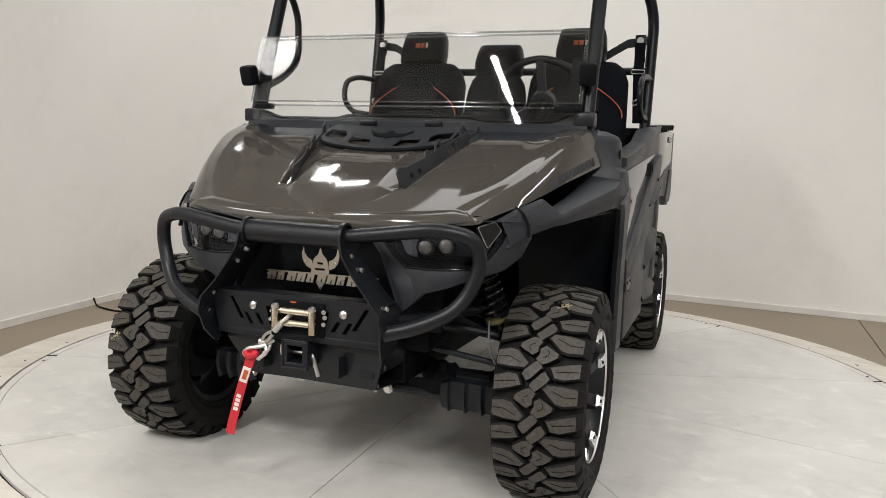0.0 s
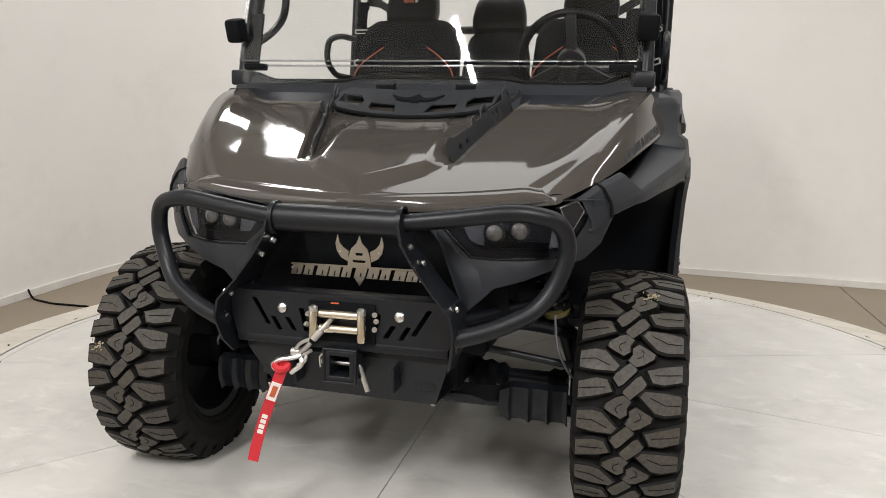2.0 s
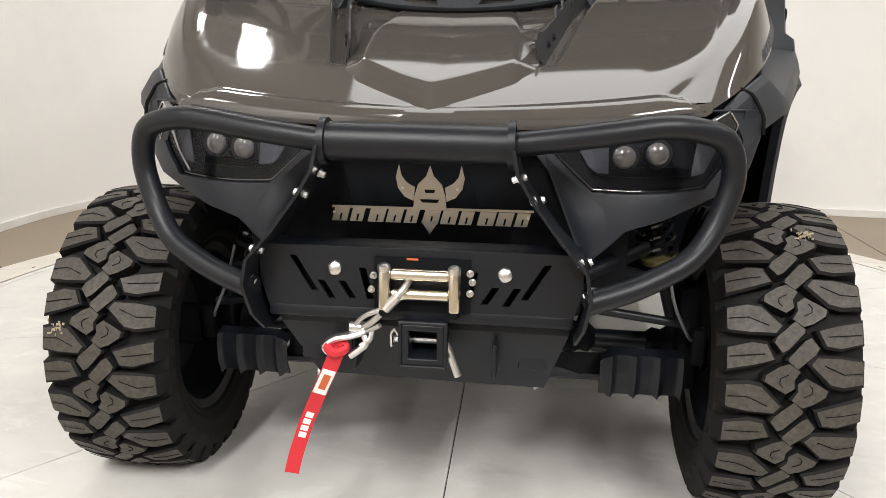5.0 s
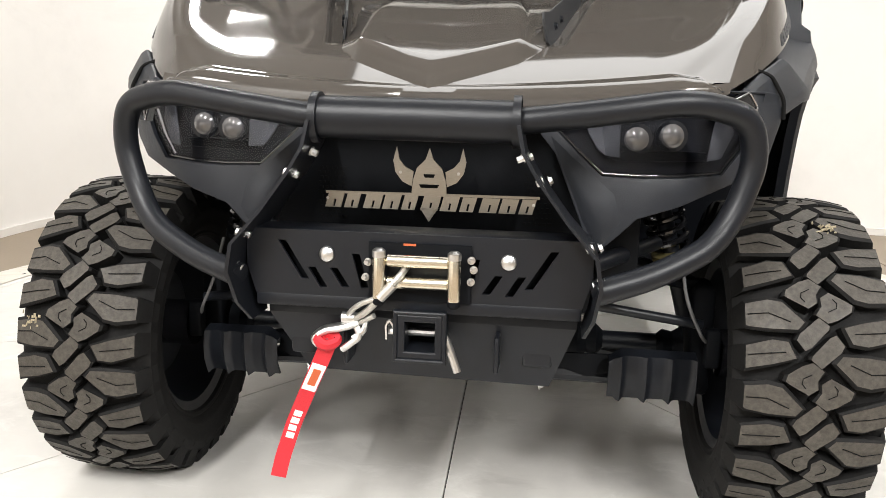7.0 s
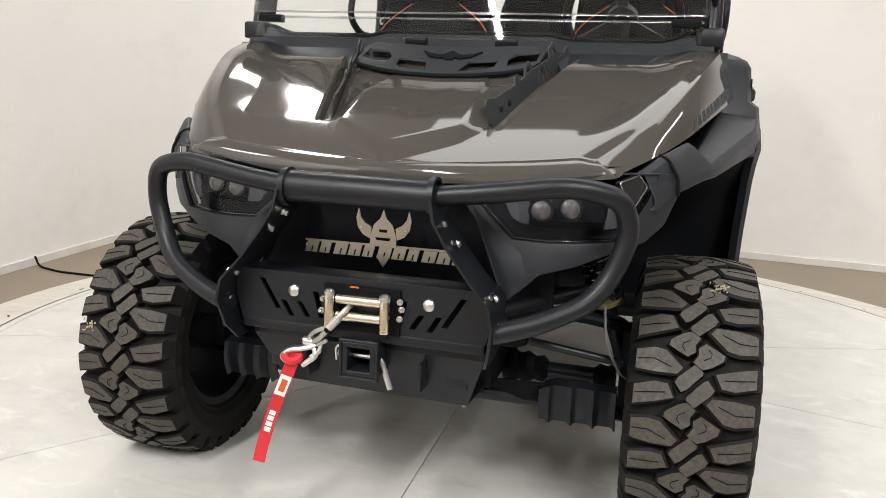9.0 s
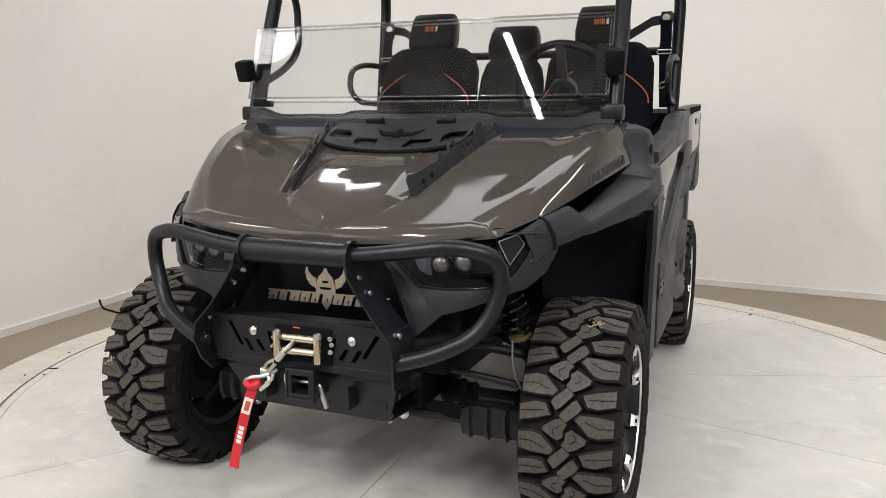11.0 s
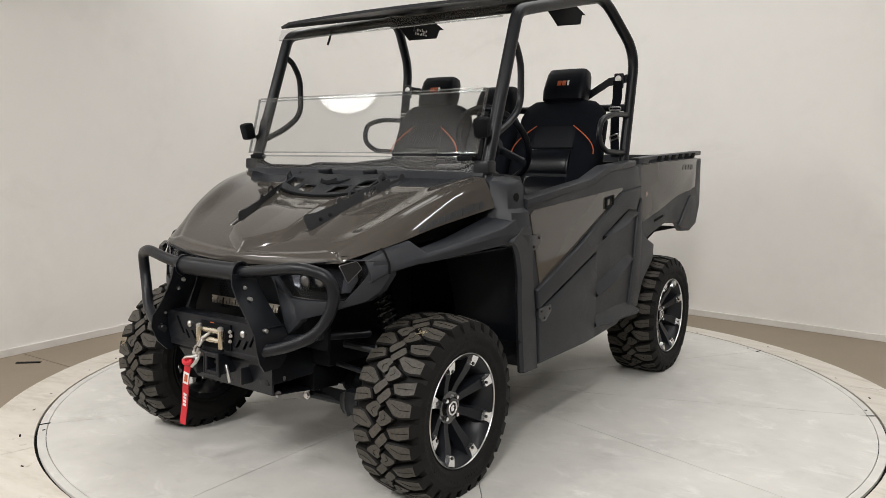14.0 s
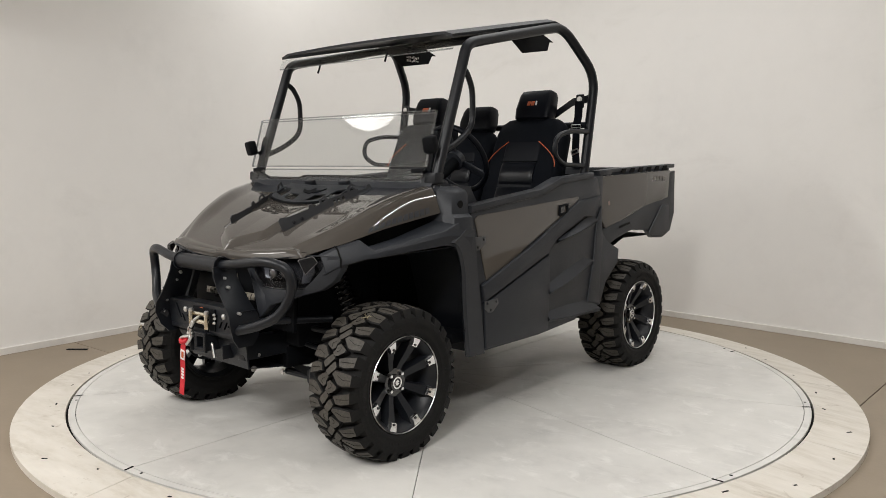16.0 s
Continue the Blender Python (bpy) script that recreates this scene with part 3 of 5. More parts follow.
        bm = loft([[(0.100, -0.019, 0.160), (0.112, -0.015, 0.162), (0.112, 0.015, 0.162), (0.100, 0.019, 0.160)],
                   [(0.100, -0.020, 0.178), (0.117, -0.016, 0.178), (0.117, 0.016, 0.178), (0.100, 0.020, 0.178)],
                   [(0.100, -0.021, 0.197), (0.119, -0.021, 0.197), (0.119, 0.021, 0.197), (0.100, 0.021, 0.197)]], True)
        soften(bm, 0.0015, 1)
        bm.transform(rot)
        part("rim_tab", bm, SILVER, wheel, "machined silver tab")
        bm = lathe([(0.113, 0.006), (0.118, 0.0055), (0.1185, 0.0005)], 10, at=(0, 0, 0.169))
        bm.transform(rot)
        part("rim_bolt", bm, GLOSSY, wheel)
    return wheel


def stand(x, y, turn):
    """A wheel's pose in the vehicle's own axes, upright on the deck."""
    at = TO_CAR @ Vector((x + 0.006, y, 0.3062))
    return Matrix.Translation(at) @ TO_CAR.to_quaternion().to_matrix().to_4x4() @ pose(0, 0, 0, 0, 0, turn)


front_left = build_wheel()
front_left.matrix_basis = stand(TRACK, -0.008, 0)
copy_thing(front_left, stand(TRACK, BASE_LEN, 0))
copy_thing(front_left, stand(-TRACK, -0.008, 180))
copy_thing(front_left, stand(-TRACK, BASE_LEN, 180))
# dried paint marks on the front tyres
for s, ang, sx in ((1, 117.5, 0.040), (-1, 166, -0.085)):
    m = Matrix.Translation(stand(s * TRACK, -0.008, 0).translation) @ Matrix.Rotation(radians(ang), 4, "X")
    rng = random.Random(7)
    bm = bmesh.new()
    for i in range(22):
        b = bmesh.ops.create_cube(bm, size=1)["verts"]
        bmesh.ops.scale(bm, vec=(rng.uniform(0.003, 0.009), rng.uniform(0.003, 0.009), 0.0012), verts=b)
        dx, dz = rng.gauss(0, 0.010), rng.gauss(0, 0.008)
        bmesh.ops.transform(bm, matrix=pose(sx + dx, crown(sx + dx) - 0.0004 - dz * dz / 0.66, dz, 90, 0, rng.uniform(0, 90)), verts=b)
    bm.transform(m)
    part("paint_mark", bm, CHALK, car)

# hood
CREASE = [(0.0, 0.440, -0.290, 0.866), (0.25, 0.546, -0.155, 0.948), (0.5, 0.608, -0.020, 1.022), (0.75, 0.650, 0.115, 1.080), (1.0, 0.676, 0.256, 1.118)]
SKIRT = [(0.0, 0.480, -0.318, 0.832), (0.12, 0.525, -0.262, 0.856), (0.25, 0.576, -0.178, 0.884), (0.45, 0.622, -0.090, 0.917), (0.6, 0.655, 0.000, 0.946), (0.8, 0.690, 0.130, 0.976), (1.0, 0.720, 0.264, 1.004)]


def ease(a, b, t):
    t = min(1.0, max(0.0, (t - a) / (b - a)))
    return t * t * (3 - 2 * t)


def channel(y):
    """Half the width between the two sunk channels."""
    return 0.186 + (y + 0.185) * 0.244


def hood_relief(x, y):
    """The sunk channels beside the scoop."""
    ax = abs(x)
    z = 0.0
    inner = channel(y)
    z -= (0.020 + 0.03 * max(0.0, y + 0.2)) * ease(inner - 0.004, inner + 0.006, ax) * (1 - ease(inner + 0.030, inner + 0.046, ax)) * ease(-0.212, -0.188, y)
    return z


def hood_base(u, v):
    xc, yc, zc = glide(CREASE, v)
    y0 = -0.345 + 0.580 * v
    z0 = 0.838 + 0.255 * max(0.0, v) ** 0.90
    k = abs(u)
    edge = 0.90
    w = min(1.0, (math.hypot(k, 0.12) - 0.12) / (math.hypot(edge, 0.12) - 0.12))
    yw = y0 + (yc - y0) * k ** 1.6
    valley = zc - 0.016 * ease(0.0, 0.4, v) - 0.30 * (yc - yw)
    bow = 0.004 * math.sin(math.pi * min(1, k / edge)) * math.sin(math.pi * min(1, v * 0.9 + 0.1)) + 0.002 * (1 - w) * math.sin(math.pi * min(1, v * 1.05))
    z = z0 + (valley - z0) * w + bow + 0.016 * ease(0.0, 0.4, v) * ease(0.74, 0.97, k) - 0.006 * ease(0.92, 1.0, k)
    return u * xc, yw, z


def hood_z(x, y):
    """Height of the hood's skin over a point."""
    u, v = 0.0, 0.5
    for _ in range(8):
        p = hood_base(u, v)
        u = max(-1, min(1, x / glide(CREASE, v)[0]))
        v = max(0, min(1, v + (y - p[1]) / 0.545))
    p = hood_base(u, v)
    return p[2] + hood_relief(x, y)


def build_hood():
    NV = 84
    rows = []

    def lip(u, k):
        lo = Vector((u * 0.470, -0.366 + 0.046 * abs(u) ** 2.6, 0.802 + 0.028 * u * u))
        hi = Vector(hood_base(u, 0))
        p = lo.lerp(hi, k)
        return p + Vector((0, -0.012, 0.006)) * math.sin(math.pi * k)

    def columns(v):
        """Columns that run along the edges of the channels."""
        c, end = channel(hood_base(0.38, v)[1]), glide(CREASE, v)[0]
        near = [c - 0.010 + 0.002 * i for i in range(10)] + [c + 0.018 + 0.004 * i for i in range(3)] + [c + 0.030 + 0.002 * i for i in range(11)]
        half = [(c - 0.010) * i / 24 for i in range(24)] + near
        half += [half[-1] + (end - half[-1]) * (i + 1) / 48 for i in range(48)]
        return [-x / end for x in half[:0:-1]] + [x / end for x in half]

    us = columns(0.0)
    for k in (0.0, 0.25, 0.5, 0.75, 0.92):
        row = [lip(u, k) for u in us]
        end = Vector(glide(SKIRT, 0.0))
        lo = row[-1]
        extra = [lo.lerp(end, q) + Vector((0.004, 0, 0)) * q for q in (0.05, 0.14, 0.28, 0.5, 0.75, 1.0)]
        rows.append([Vector((-p.x, p.y, p.z)) for p in extra[::-1]] + row + extra)
    for j in range(NV + 1):
        v = j / NV
        row = []
        for u in columns(v):
            x, y, z = hood_base(u, v)
            row.append(Vector((x, y, z + hood_relief(x, y))))
        end = Vector(glide(SKIRT, v))
        lo = row[-1]
        extra = [lo.lerp(end, q) + Vector((0.005, 0, 0.002)) * math.sin(math.pi * q ** 0.8) for q in (0.05, 0.14, 0.28, 0.5, 0.75, 1.0)]
        rows.append([Vector((-p.x, p.y, p.z)) for p in extra[::-1]] + row + extra)
    return thicken(loft(rows), -0.004)


def build_scoop():
    """The raised middle with a chevron front and sloping flanks."""
    rows = []
    grid = [-1 + 2 * i / 40 for i in range(41)]
    for k in [0, 0.004, 0.012, 0.022, 0.034, 0.048] + [0.07 + 0.93 * i / 24 for i in range(25)]:
        row = []
        for q in [-1.0] + [g * 0.999 for g in grid] + [1.0]:
            y_mid = -0.352 + 0.56 * k
            edge = 0.188 + 0.235 * max(0.0, y_mid + 0.20)
            top = 0.160 - 0.10 * max(0.0, y_mid + 0.20)
            x = q * (edge if abs(q) == 1 else top)
            y0 = -0.352 + 0.42 * abs(x) + 0.9 * x * x
            y = y0 + (0.208 - y0) * k - (0.010 if k == 0 else 0)
            base = hood_base(max(-1, min(1, x / 0.6)), (y + 0.345) / 0.58)[2]
            if k == 0 or abs(q) == 1:
                z = base - 0.002
            else:
                z = base + 0.010 + 0.018 * ease(0, 0.05, k) + 0.004 * (1 - q * q) - 0.15 * max(0.0, y + 0.10) - 0.010 * ease(0.90, 1.0, abs(q))
            row.append((x, y, z))
        rows.append(row)
    return loft(rows)


hood = part("hood", build_hood(), PAINT, car, "glossy dark taupe hood with raised centre scoop", smooth=40)
part("hood_scoop", soften(build_scoop(), 0.003, 2, 30), PAINT, hood, "raised centre scoop with a chevron front", smooth=60)
for s in (1, -1):
    # upright accessory bracket
    a0, a1 = Vector((s * 0.190, -0.185, 0.916)), Vector((s * 0.298, 0.262, 1.086))
    al = (a1 - a0).normalized()
    up = Vector((-s * 0.13, 0, 0.99))
    up = (up - al * up.dot(al)).normalized()
    nn = al.cross(up) * s
    L = (a1 - a0).length
    outer = [(0.0, 0.006), (0.012, -0.003), (0.045, -0.005), (L, -0.006), (L, 0.030), (L - 0.014, 0.030), (L - 0.03, 0.022), (L - 0.072, 0.024), (L - 0.086, 0.056), (L - 0.118, 0.050), (L - 0.124, 0.034),
             (0.265, 0.036), (0.250, 0.054), (0.222, 0.048), (0.214, 0.034), (0.185, 0.034), (0.178, 0.046), (0.162, 0.044), (0.156, 0.033), (0.05, 0.036), (0.012, 0.043), (0.0, 0.036)]
    holes = [[(L - 0.108, 0.034), (L - 0.104, 0.046), (L - 0.090, 0.048), (L - 0.082, 0.034)], [(0.226, 0.036), (0.230, 0.044), (0.244, 0.047), (0.252, 0.037)]]
    for d in (0.278, 0.300, 0.316, 0.326):
        w = 0.005 if d == 0.316 else 0.014
        holes.append([(d, 0.004), (d + 0.004, 0.028), (d + 0.004 + w, 0.028), (d + w, 0.004)])
    bracket = part("accessory_bracket", plate([outer] + holes, 0.004, lambda a, b, c: a0 + al * a + up * b * 1.4 + nn * c), PLATE_GREY, hood, "black cut-out steel bracket")
    for d in (0.065, 0.108):
        bolt(a0 + al * d + up * 0.019 + nn * 0.004, nn, 0.006, 0.005, bracket, material=SATIN)
    # raised marks along the flank
    for i in range(11):
        k0 = 0.455 + i * 0.043
        q = [Vector(glide(SKIRT, k)).lerp(Vector(glide(CREASE, k)), f) for k, f in ((k0, 0.11), (k0 + 0.031, 0.11), (k0 + 0.036, 0.33), (k0 + 0.005, 0.33))]
        bm = loft([[(s * (p.x + d), p.y, p.z) for p in q] for d in (-0.002, 0.0085)], True)
        part("flank_mark", bm, PLASTIC, hood, smooth=0)

# slotted black plate across the rear of the hood
half_outer = [(0.0, 0.036), (0.09, 0.040), (0.17, 0.052), (0.232, 0.070), (0.245, 0.092), (0.250, 0.170), (0.235, 0.205), (0.0, 0.205)]
outer = half_outer + [(-a, b) for a, b in half_outer[-2:0:-1]]
holes = []
for s in (1, -1):
    holes.append([(s * 0.044, 0.058), (s * 0.058, 0.116), (s * 0.134, 0.122), (s * 0.132, 0.082), (s * 0.114, 0.066)])
    holes.append([(s * 0.164, 0.084), (s * 0.158, 0.126), (s * 0.176, 0.158), (s * 0.236, 0.162), (s * 0.236, 0.108)])


def vent_place(a, b, c):
    """Just over the raised scoop, sagging a little in the middle."""
    return a, b, 1.032 + (b - 0.04) * 0.46 + 0.010 * (a / 0.24) ** 2 + c


vent = part("vent_plate", plate([outer] + holes, 0.005, vent_place), PLASTIC, hood, "black slotted plate")
# front lip in matt black, which paints in the shadow gap below the plate
part("vent_shadow_edge", tube([Vector(vent_place(a, b, 0.001)) for a, b in half_outer[4::-1]] + [Vector(vent_place(-a, b, 0.001)) for a, b in half_outer[1:5]], 0.006, 0.02, 8), LINER, vent)
for s in (1, -1):
    horn = [(s * a, b) for a, b in ((0.010, 0.130), (0.03, 0.124), (0.058, 0.134), (0.082, 0.166), (0.060, 0.152), (0.035, 0.144), (0.010, 0.150))]
    part("vent_badge", plate([horn], 0.006, lambda a, b, c: vent_place(a, b, c + 0.0045)), LINER, vent)
    b = part("hinge_block", box(s * 0.128, 0.238, 1.124, 0.062, 0.024, 0.030, 0.004, pose(0, 0, 0, 22)), SATIN, hood)
    for d in (-0.013, 0.013):
        part("hinge_hole", lathe([(0, 0.005), (0.003, 0.005)], 10, "y", (s * 0.128 + d, 0.2245, 1.128)), GAP, b)
part("vent_badge", plate([[(-0.012, 0.118), (0.012, 0.118), (0.018, 0.150), (0.0, 0.172), (-0.018, 0.150)]], 0.006, lambda a, b, c: vent_place(a, b, c + 0.0045)), LINER, vent)

# cowl between hood and windscreen
rows = []
for i in range(41):
    x = -0.665 + 1.33 * i / 40
    ax = abs(x)
    rise = 0.022 * ease(0.54, 0.60, ax) + 0.012 * (1 - ease(0.24, 0.29, ax)) - 0.004
    mid = 1 - ease(0.26, 0.30, ax)
    yf = 0.150 + 0.106 * ease(0.50, 0.64, ax) + 0.050 * mid
    zf = hood_z(ax, yf) * (1 - mid) + 1.098 * mid
    rows.append([(x, yf, zf - 0.04), (x, yf + 0.003, zf + 0.005), (x, max(yf + 0.01, 0.262), 1.110 + rise * 0.6), (x, 0.285, 1.142 + rise), (x, 0.300, 1.146 + rise), (x, 0.312, 1.140 + rise), (x, 0.40, 1.125), (x, 0.42, 1.05)])
part("cowl", loft(rows, True), PLASTIC, car, "black plastic cowl under the windscreen")
rows = []
for i in range(41):
    x = -0.63 + 1.26 * i / 40
    ax = abs(x)
    rise = 0.022 * ease(0.54, 0.60, ax) + 0.012 * (1 - ease(0.24, 0.29, ax)) - 0.004
    rows.append(Vector((x, 0.298, 1.150 + rise)))
part("cowl_seal", tube(rows, 0.007, 0, 8), LINER, car)

# front fenders, arch, tower: y, then inner top, ridge, bulge and lower edge as x, z
FENDER = [(-0.265, 0.529, 0.848, 0.540, 0.838, 0.565, 0.790, 0.568, 0.765), (-0.215, 0.563, 0.874, 0.580, 0.866, 0.602, 0.815, 0.604, 0.797),
          (-0.125, 0.618, 0.905, 0.632, 0.896, 0.662, 0.845, 0.665, 0.825), (-0.088, 0.632, 0.874, 0.673, 0.858, 0.683, 0.848, 0.684, 0.828),
          (0.05, 0.655, 0.905, 0.718, 0.888, 0.727, 0.872, 0.726, 0.845), (0.236, 0.690, 0.965, 0.782, 0.932, 0.788, 0.908, 0.784, 0.868),
          (0.31, 0.695, 0.995, 0.790, 0.965, 0.803, 0.905, 0.795, 0.855), (0.39, 0.700, 1.012, 0.778, 1.000, 0.808, 0.895, 0.800, 0.83)]
for s in (1, -1):
    secs = []
    for y, xi, zi, xr, zr, xb, zb, xl, zl in FENDER:
        secs.append([(s * (xi - 0.06), y, zi - 0.07), (s * (xi - 0.015), y, zi - 0.012), (s * xi, y, zi), (s * xr, y, zr), (s * xb, y, zb), (s * xl, y, zl), (s * (xl - 0.030), y, zl - 0.003)])
    fender = part("front_fender", soften(thicken(loft(secs), 0.006), 0.004, 1, 25), PLASTIC, car, "black moulded front fender", smooth=18)
    part("fender_seam", tube([(s * 0.560, -0.205, 0.878), (s * 0.583, -0.212, 0.869), (s * 0.606, -0.214, 0.83), (s * 0.608, -0.216, 0.795)], 0.004, 0.01, 6), GAP, fender)
    # rear leg of the arch down to the sill
    secs = [[(s * x, y, z) for x, y in ((xo - 0.030, y0 + 0.012), (xo - 0.012, y0), (xo, y0 + 0.012), (xo, y1), (0.74, y1 + 0.004))] for z, y0, y1, xo in
            ((0.93, 0.335, 0.402, 0.804), (0.878, 0.255, 0.412, 0.804), (0.860, 0.285, 0.417, 0.803), (0.83, 0.310, 0.424, 0.800), (0.79, 0.328, 0.432, 0.797), (0.74, 0.342, 0.440, 0.795), (0.65, 0.352, 0.462, 0.790), (0.50, 0.372, 0.490, 0.786), (0.345, 0.396, 0.515, 0.782))]
    part("fender_leg", thicken(loft(secs), 0.006), PLASTIC, fender, smooth=28)
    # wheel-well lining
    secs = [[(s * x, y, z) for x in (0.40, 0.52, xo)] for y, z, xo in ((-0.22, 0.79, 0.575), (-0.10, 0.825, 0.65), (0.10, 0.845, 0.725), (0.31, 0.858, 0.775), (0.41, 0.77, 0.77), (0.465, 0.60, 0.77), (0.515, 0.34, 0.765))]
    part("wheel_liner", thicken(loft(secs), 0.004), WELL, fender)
    bolt((s * 0.776, 0.374, 0.478), (s * 0.35, -1, 0), 0.006, 0.004, fender, material=SATIN)
    # tower beside the cowl
    tower = [[(s * 0.640, y0, z), (s * 0.700, y0 - 0.002, z), (s * (xo - 0.012), y0 + 0.035, z), (s * xo, y0 + 0.07, z), (s * xo, y1, z), (s * 0.640, y1, z)] for z, y0, y1, xo in
             ((0.93, 0.250, 0.400, 0.800), (0.985, 0.256, 0.400, 0.792), (1.00, 0.262, 0.400, 0.772), (1.085, 0.268, 0.400, 0.764), (1.104, 0.275, 0.398, 0.752), (1.120, 0.290, 0.39, 0.712))]
    tower_ob = part("cowl_tower", soften(loft(tower, True), 0.010, 2, 40), PLASTIC, fender)
    part("tower_pocket", lathe([(0.7600, 0.017), (0.7700, 0.017), (0.7700, 0.0005)] if s > 0 else [(-0.7600, 0.017), (-0.7700, 0.017), (-0.7700, 0.0005)], 16, "x", (0, 0.345, 1.042)), GAP, tower_ob)

# windscreen panels
def screen(a, b, c):
    """Clear panels lean back with the front posts."""
    return (a, 0.262 + (b - 1.20) * 0.275 - c, b)


ws = part("windscreen", plate([[(-0.645, 1.205), (0.645, 1.205), (0.645, 1.458), (-0.645, 1.458)]], 0.005, screen), ACRYLIC, car, "clear acrylic half windscreen")
ws.visible_shadow = False
pane = part("lower_pane", plate([[(-0.63, 1.135), (0.63, 1.135), (0.63, 1.196), (-0.63, 1.196)]], 0.005, screen), ACRYLIC, ws)
pane.visible_shadow = False
pane = part("upper_pane", plate([[(-0.635, 1.742), (0.635, 1.742), (0.635, 1.795), (-0.635, 1.795)]], 0.005, lambda a, b, c: (a, 0.448 + (b - 1.742) * 0.42 - c, b)), ACRYLIC, ws, "narrow clear visor strip")
pane.visible_shadow = False
for z, y in ((1.458, 0.330), (1.446, 0.327), (1.208, 0.262), (1.192, 0.258)):
    e = part("pane_edge", box(0, y, z, 1.27, 0.008, 0.006, 0.002), ACRYLIC_EDGE, ws)
    e.visible_shadow = False
e = part("pane_edge", box(0, 0.447, 1.743, 1.26, 0.008, 0.006, 0.002), ACRYLIC_EDGE, ws)
e.visible_shadow = False
for s in (1, -1):
    for x in (0.637, 0.645):
        e = part("pane_edge", tube([(s * x, 0.258, 1.205), (s * x, 0.328, 1.456)], 0.003, 0, 6), ACRYLIC_EDGE, ws)
        e.visible_shadow = False
    cl = part("screen_clamp", box(s * 0.66, 0.266, 1.305, 0.060, 0.050, 0.076, 0.012, pose(0, 0, 0, 15, 0, s * 12)), LINER, ws, "black screw clamp")
    part("clamp_strap", tube([(s * 0.638, 0.296, 1.275), (s * 0.63, 0.32, 1.29), (s * 0.63, 0.335, 1.33)], 0.010, 0.02, 8), LINER, cl)
    part("post_bracket", box(s * 0.618, 0.312, 1.275, 0.052, 0.008, 0.19, 0.003, pose(0, 0, 0, -15)), LINER, ws)
    part("latch_block", box(s * 0.59, 0.266, 1.188, 0.075, 0.03, 0.022, 0.005), LINER, ws)
part("visor_pull", tube([(-0.30, 0.46, 1.77), (-0.305, 0.455, 1.73), (-0.315, 0.45, 1.70)], 0.005, 0.02, 8), LINER, ws)
part("visor_pull", tube([(0.20, 0.46, 1.77), (0.195, 0.455, 1.745), (0.19, 0.45, 1.72)], 0.005, 0.02, 8), LINER, ws)

# roll cage and roof
cage = part("roll_cage", tube([(0.60, 1.33, 1.952), (-0.60, 1.33, 1.952)], 0.024, 0), SATIN, car, "satin black tubular roll cage")
for s in (1, -1):
    part("main_hoop", tube([(s * 0.655, 0.300, 1.10), (s * 0.655, 0.325, 1.20), (s * 0.650, 0.525, 1.772), (s * 0.648, 0.62, 1.797), (s * 0.635, 1.345, 1.962), (s * 0.715, 1.558, 1.715), (s * 0.708, 1.475, 1.17), (s * 0.70, 1.46, 0.75)], 0.0255, 0.10, 14), SATIN, cage)
    part("post_foot", box(s * 0.652, 0.300, 1.155, 0.07, 0.06, 0.05, 0.008), SATIN, cage)
    part("grab_bar", tube([(s * 0.64, 0.488, 1.672), (s * 0.638, 0.535, 1.65), (s * 0.636, 0.585, 1.575), (s * 0.636, 0.590, 1.40), (s * 0.638, 0.49, 1.325), (s * 0.642, 0.37, 1.275)], 0.014, 0.06, 10), SATIN, cage)
    part("hip_bar", tube([(s * 0.715, 1.51, 1.408), (s * 0.718, 1.31, 1.405), (s * 0.718, 1.180, 1.37), (s * 0.718, 1.160, 1.28), (s * 0.714, 1.25, 1.225), (s * 0.71, 1.48, 1.222)], 0.0135, 0.07, 10), SATIN, cage)
    part("corner_strap", loft([[(s * x, y, z - 0.02), (s * x, y + 0.008, z - 0.02), (s * x, y + 0.008, z + 0.02), (s * x, y, z + 0.02)] for x, y, z in ((0.69, 1.53, 1.59), (0.60, 1.515, 1.575), (0.42, 1.51, 1.47), (0.32, 1.51, 1.44))], True), SATIN, cage)
    plate_ob = part("belt_plate", box(s * 0.665, 1.49, 1.575, 0.05, 0.012, 0.075, 0.006), SATIN, cage)
    bolt((s * 0.664, 1.484, 1.585), (0, -1, 0), 0.012, 0.008, plate_ob)
    belt = part("seat_belt", loft([[(s * x - 0.024, y, z), (s * x + 0.024, y, z), (s * x + 0.024, y + 0.004, z), (s * x - 0.024, y + 0.004, z)] for x, y, z in ((0.664, 1.478, 1.575), (0.668, 1.468, 1.49), (0.665, 1.455, 1.44))], True), FABRIC, cage, "black seat belt with buckle")
    part("belt_ring", tube([(s * 0.665 - 0.03, 1.45, 1.445), (s * 0.665 + 0.03, 1.45, 1.445), (s * 0.665 + 0.03, 1.455, 1.43), (s * 0.665 - 0.03, 1.455, 1.43)], 0.003, 0.006, 6, True), ZINC, belt)
    part("belt_tongue", tube([(s * 0.672 - 0.02, 1.43, 1.30), (s * 0.672 + 0.02, 1.43, 1.315), (s * 0.672 + 0.025, 1.435, 1.295), (s * 0.672 - 0.018, 1.435, 1.28)], 0.004, 0.006, 6, True), ZINC, belt)
    part("belt_run", loft([[(s * x - 0.022, y, z), (s * x + 0.022, y, z), (s * x + 0.022, y + 0.004, z), (s * x - 0.022, y + 0.004, z)] for x, y, z in ((0.665, 1.455, 1.43), (0.672, 1.44, 1.30), (0.675, 1.45, 1.20))], True), FABRIC, belt)
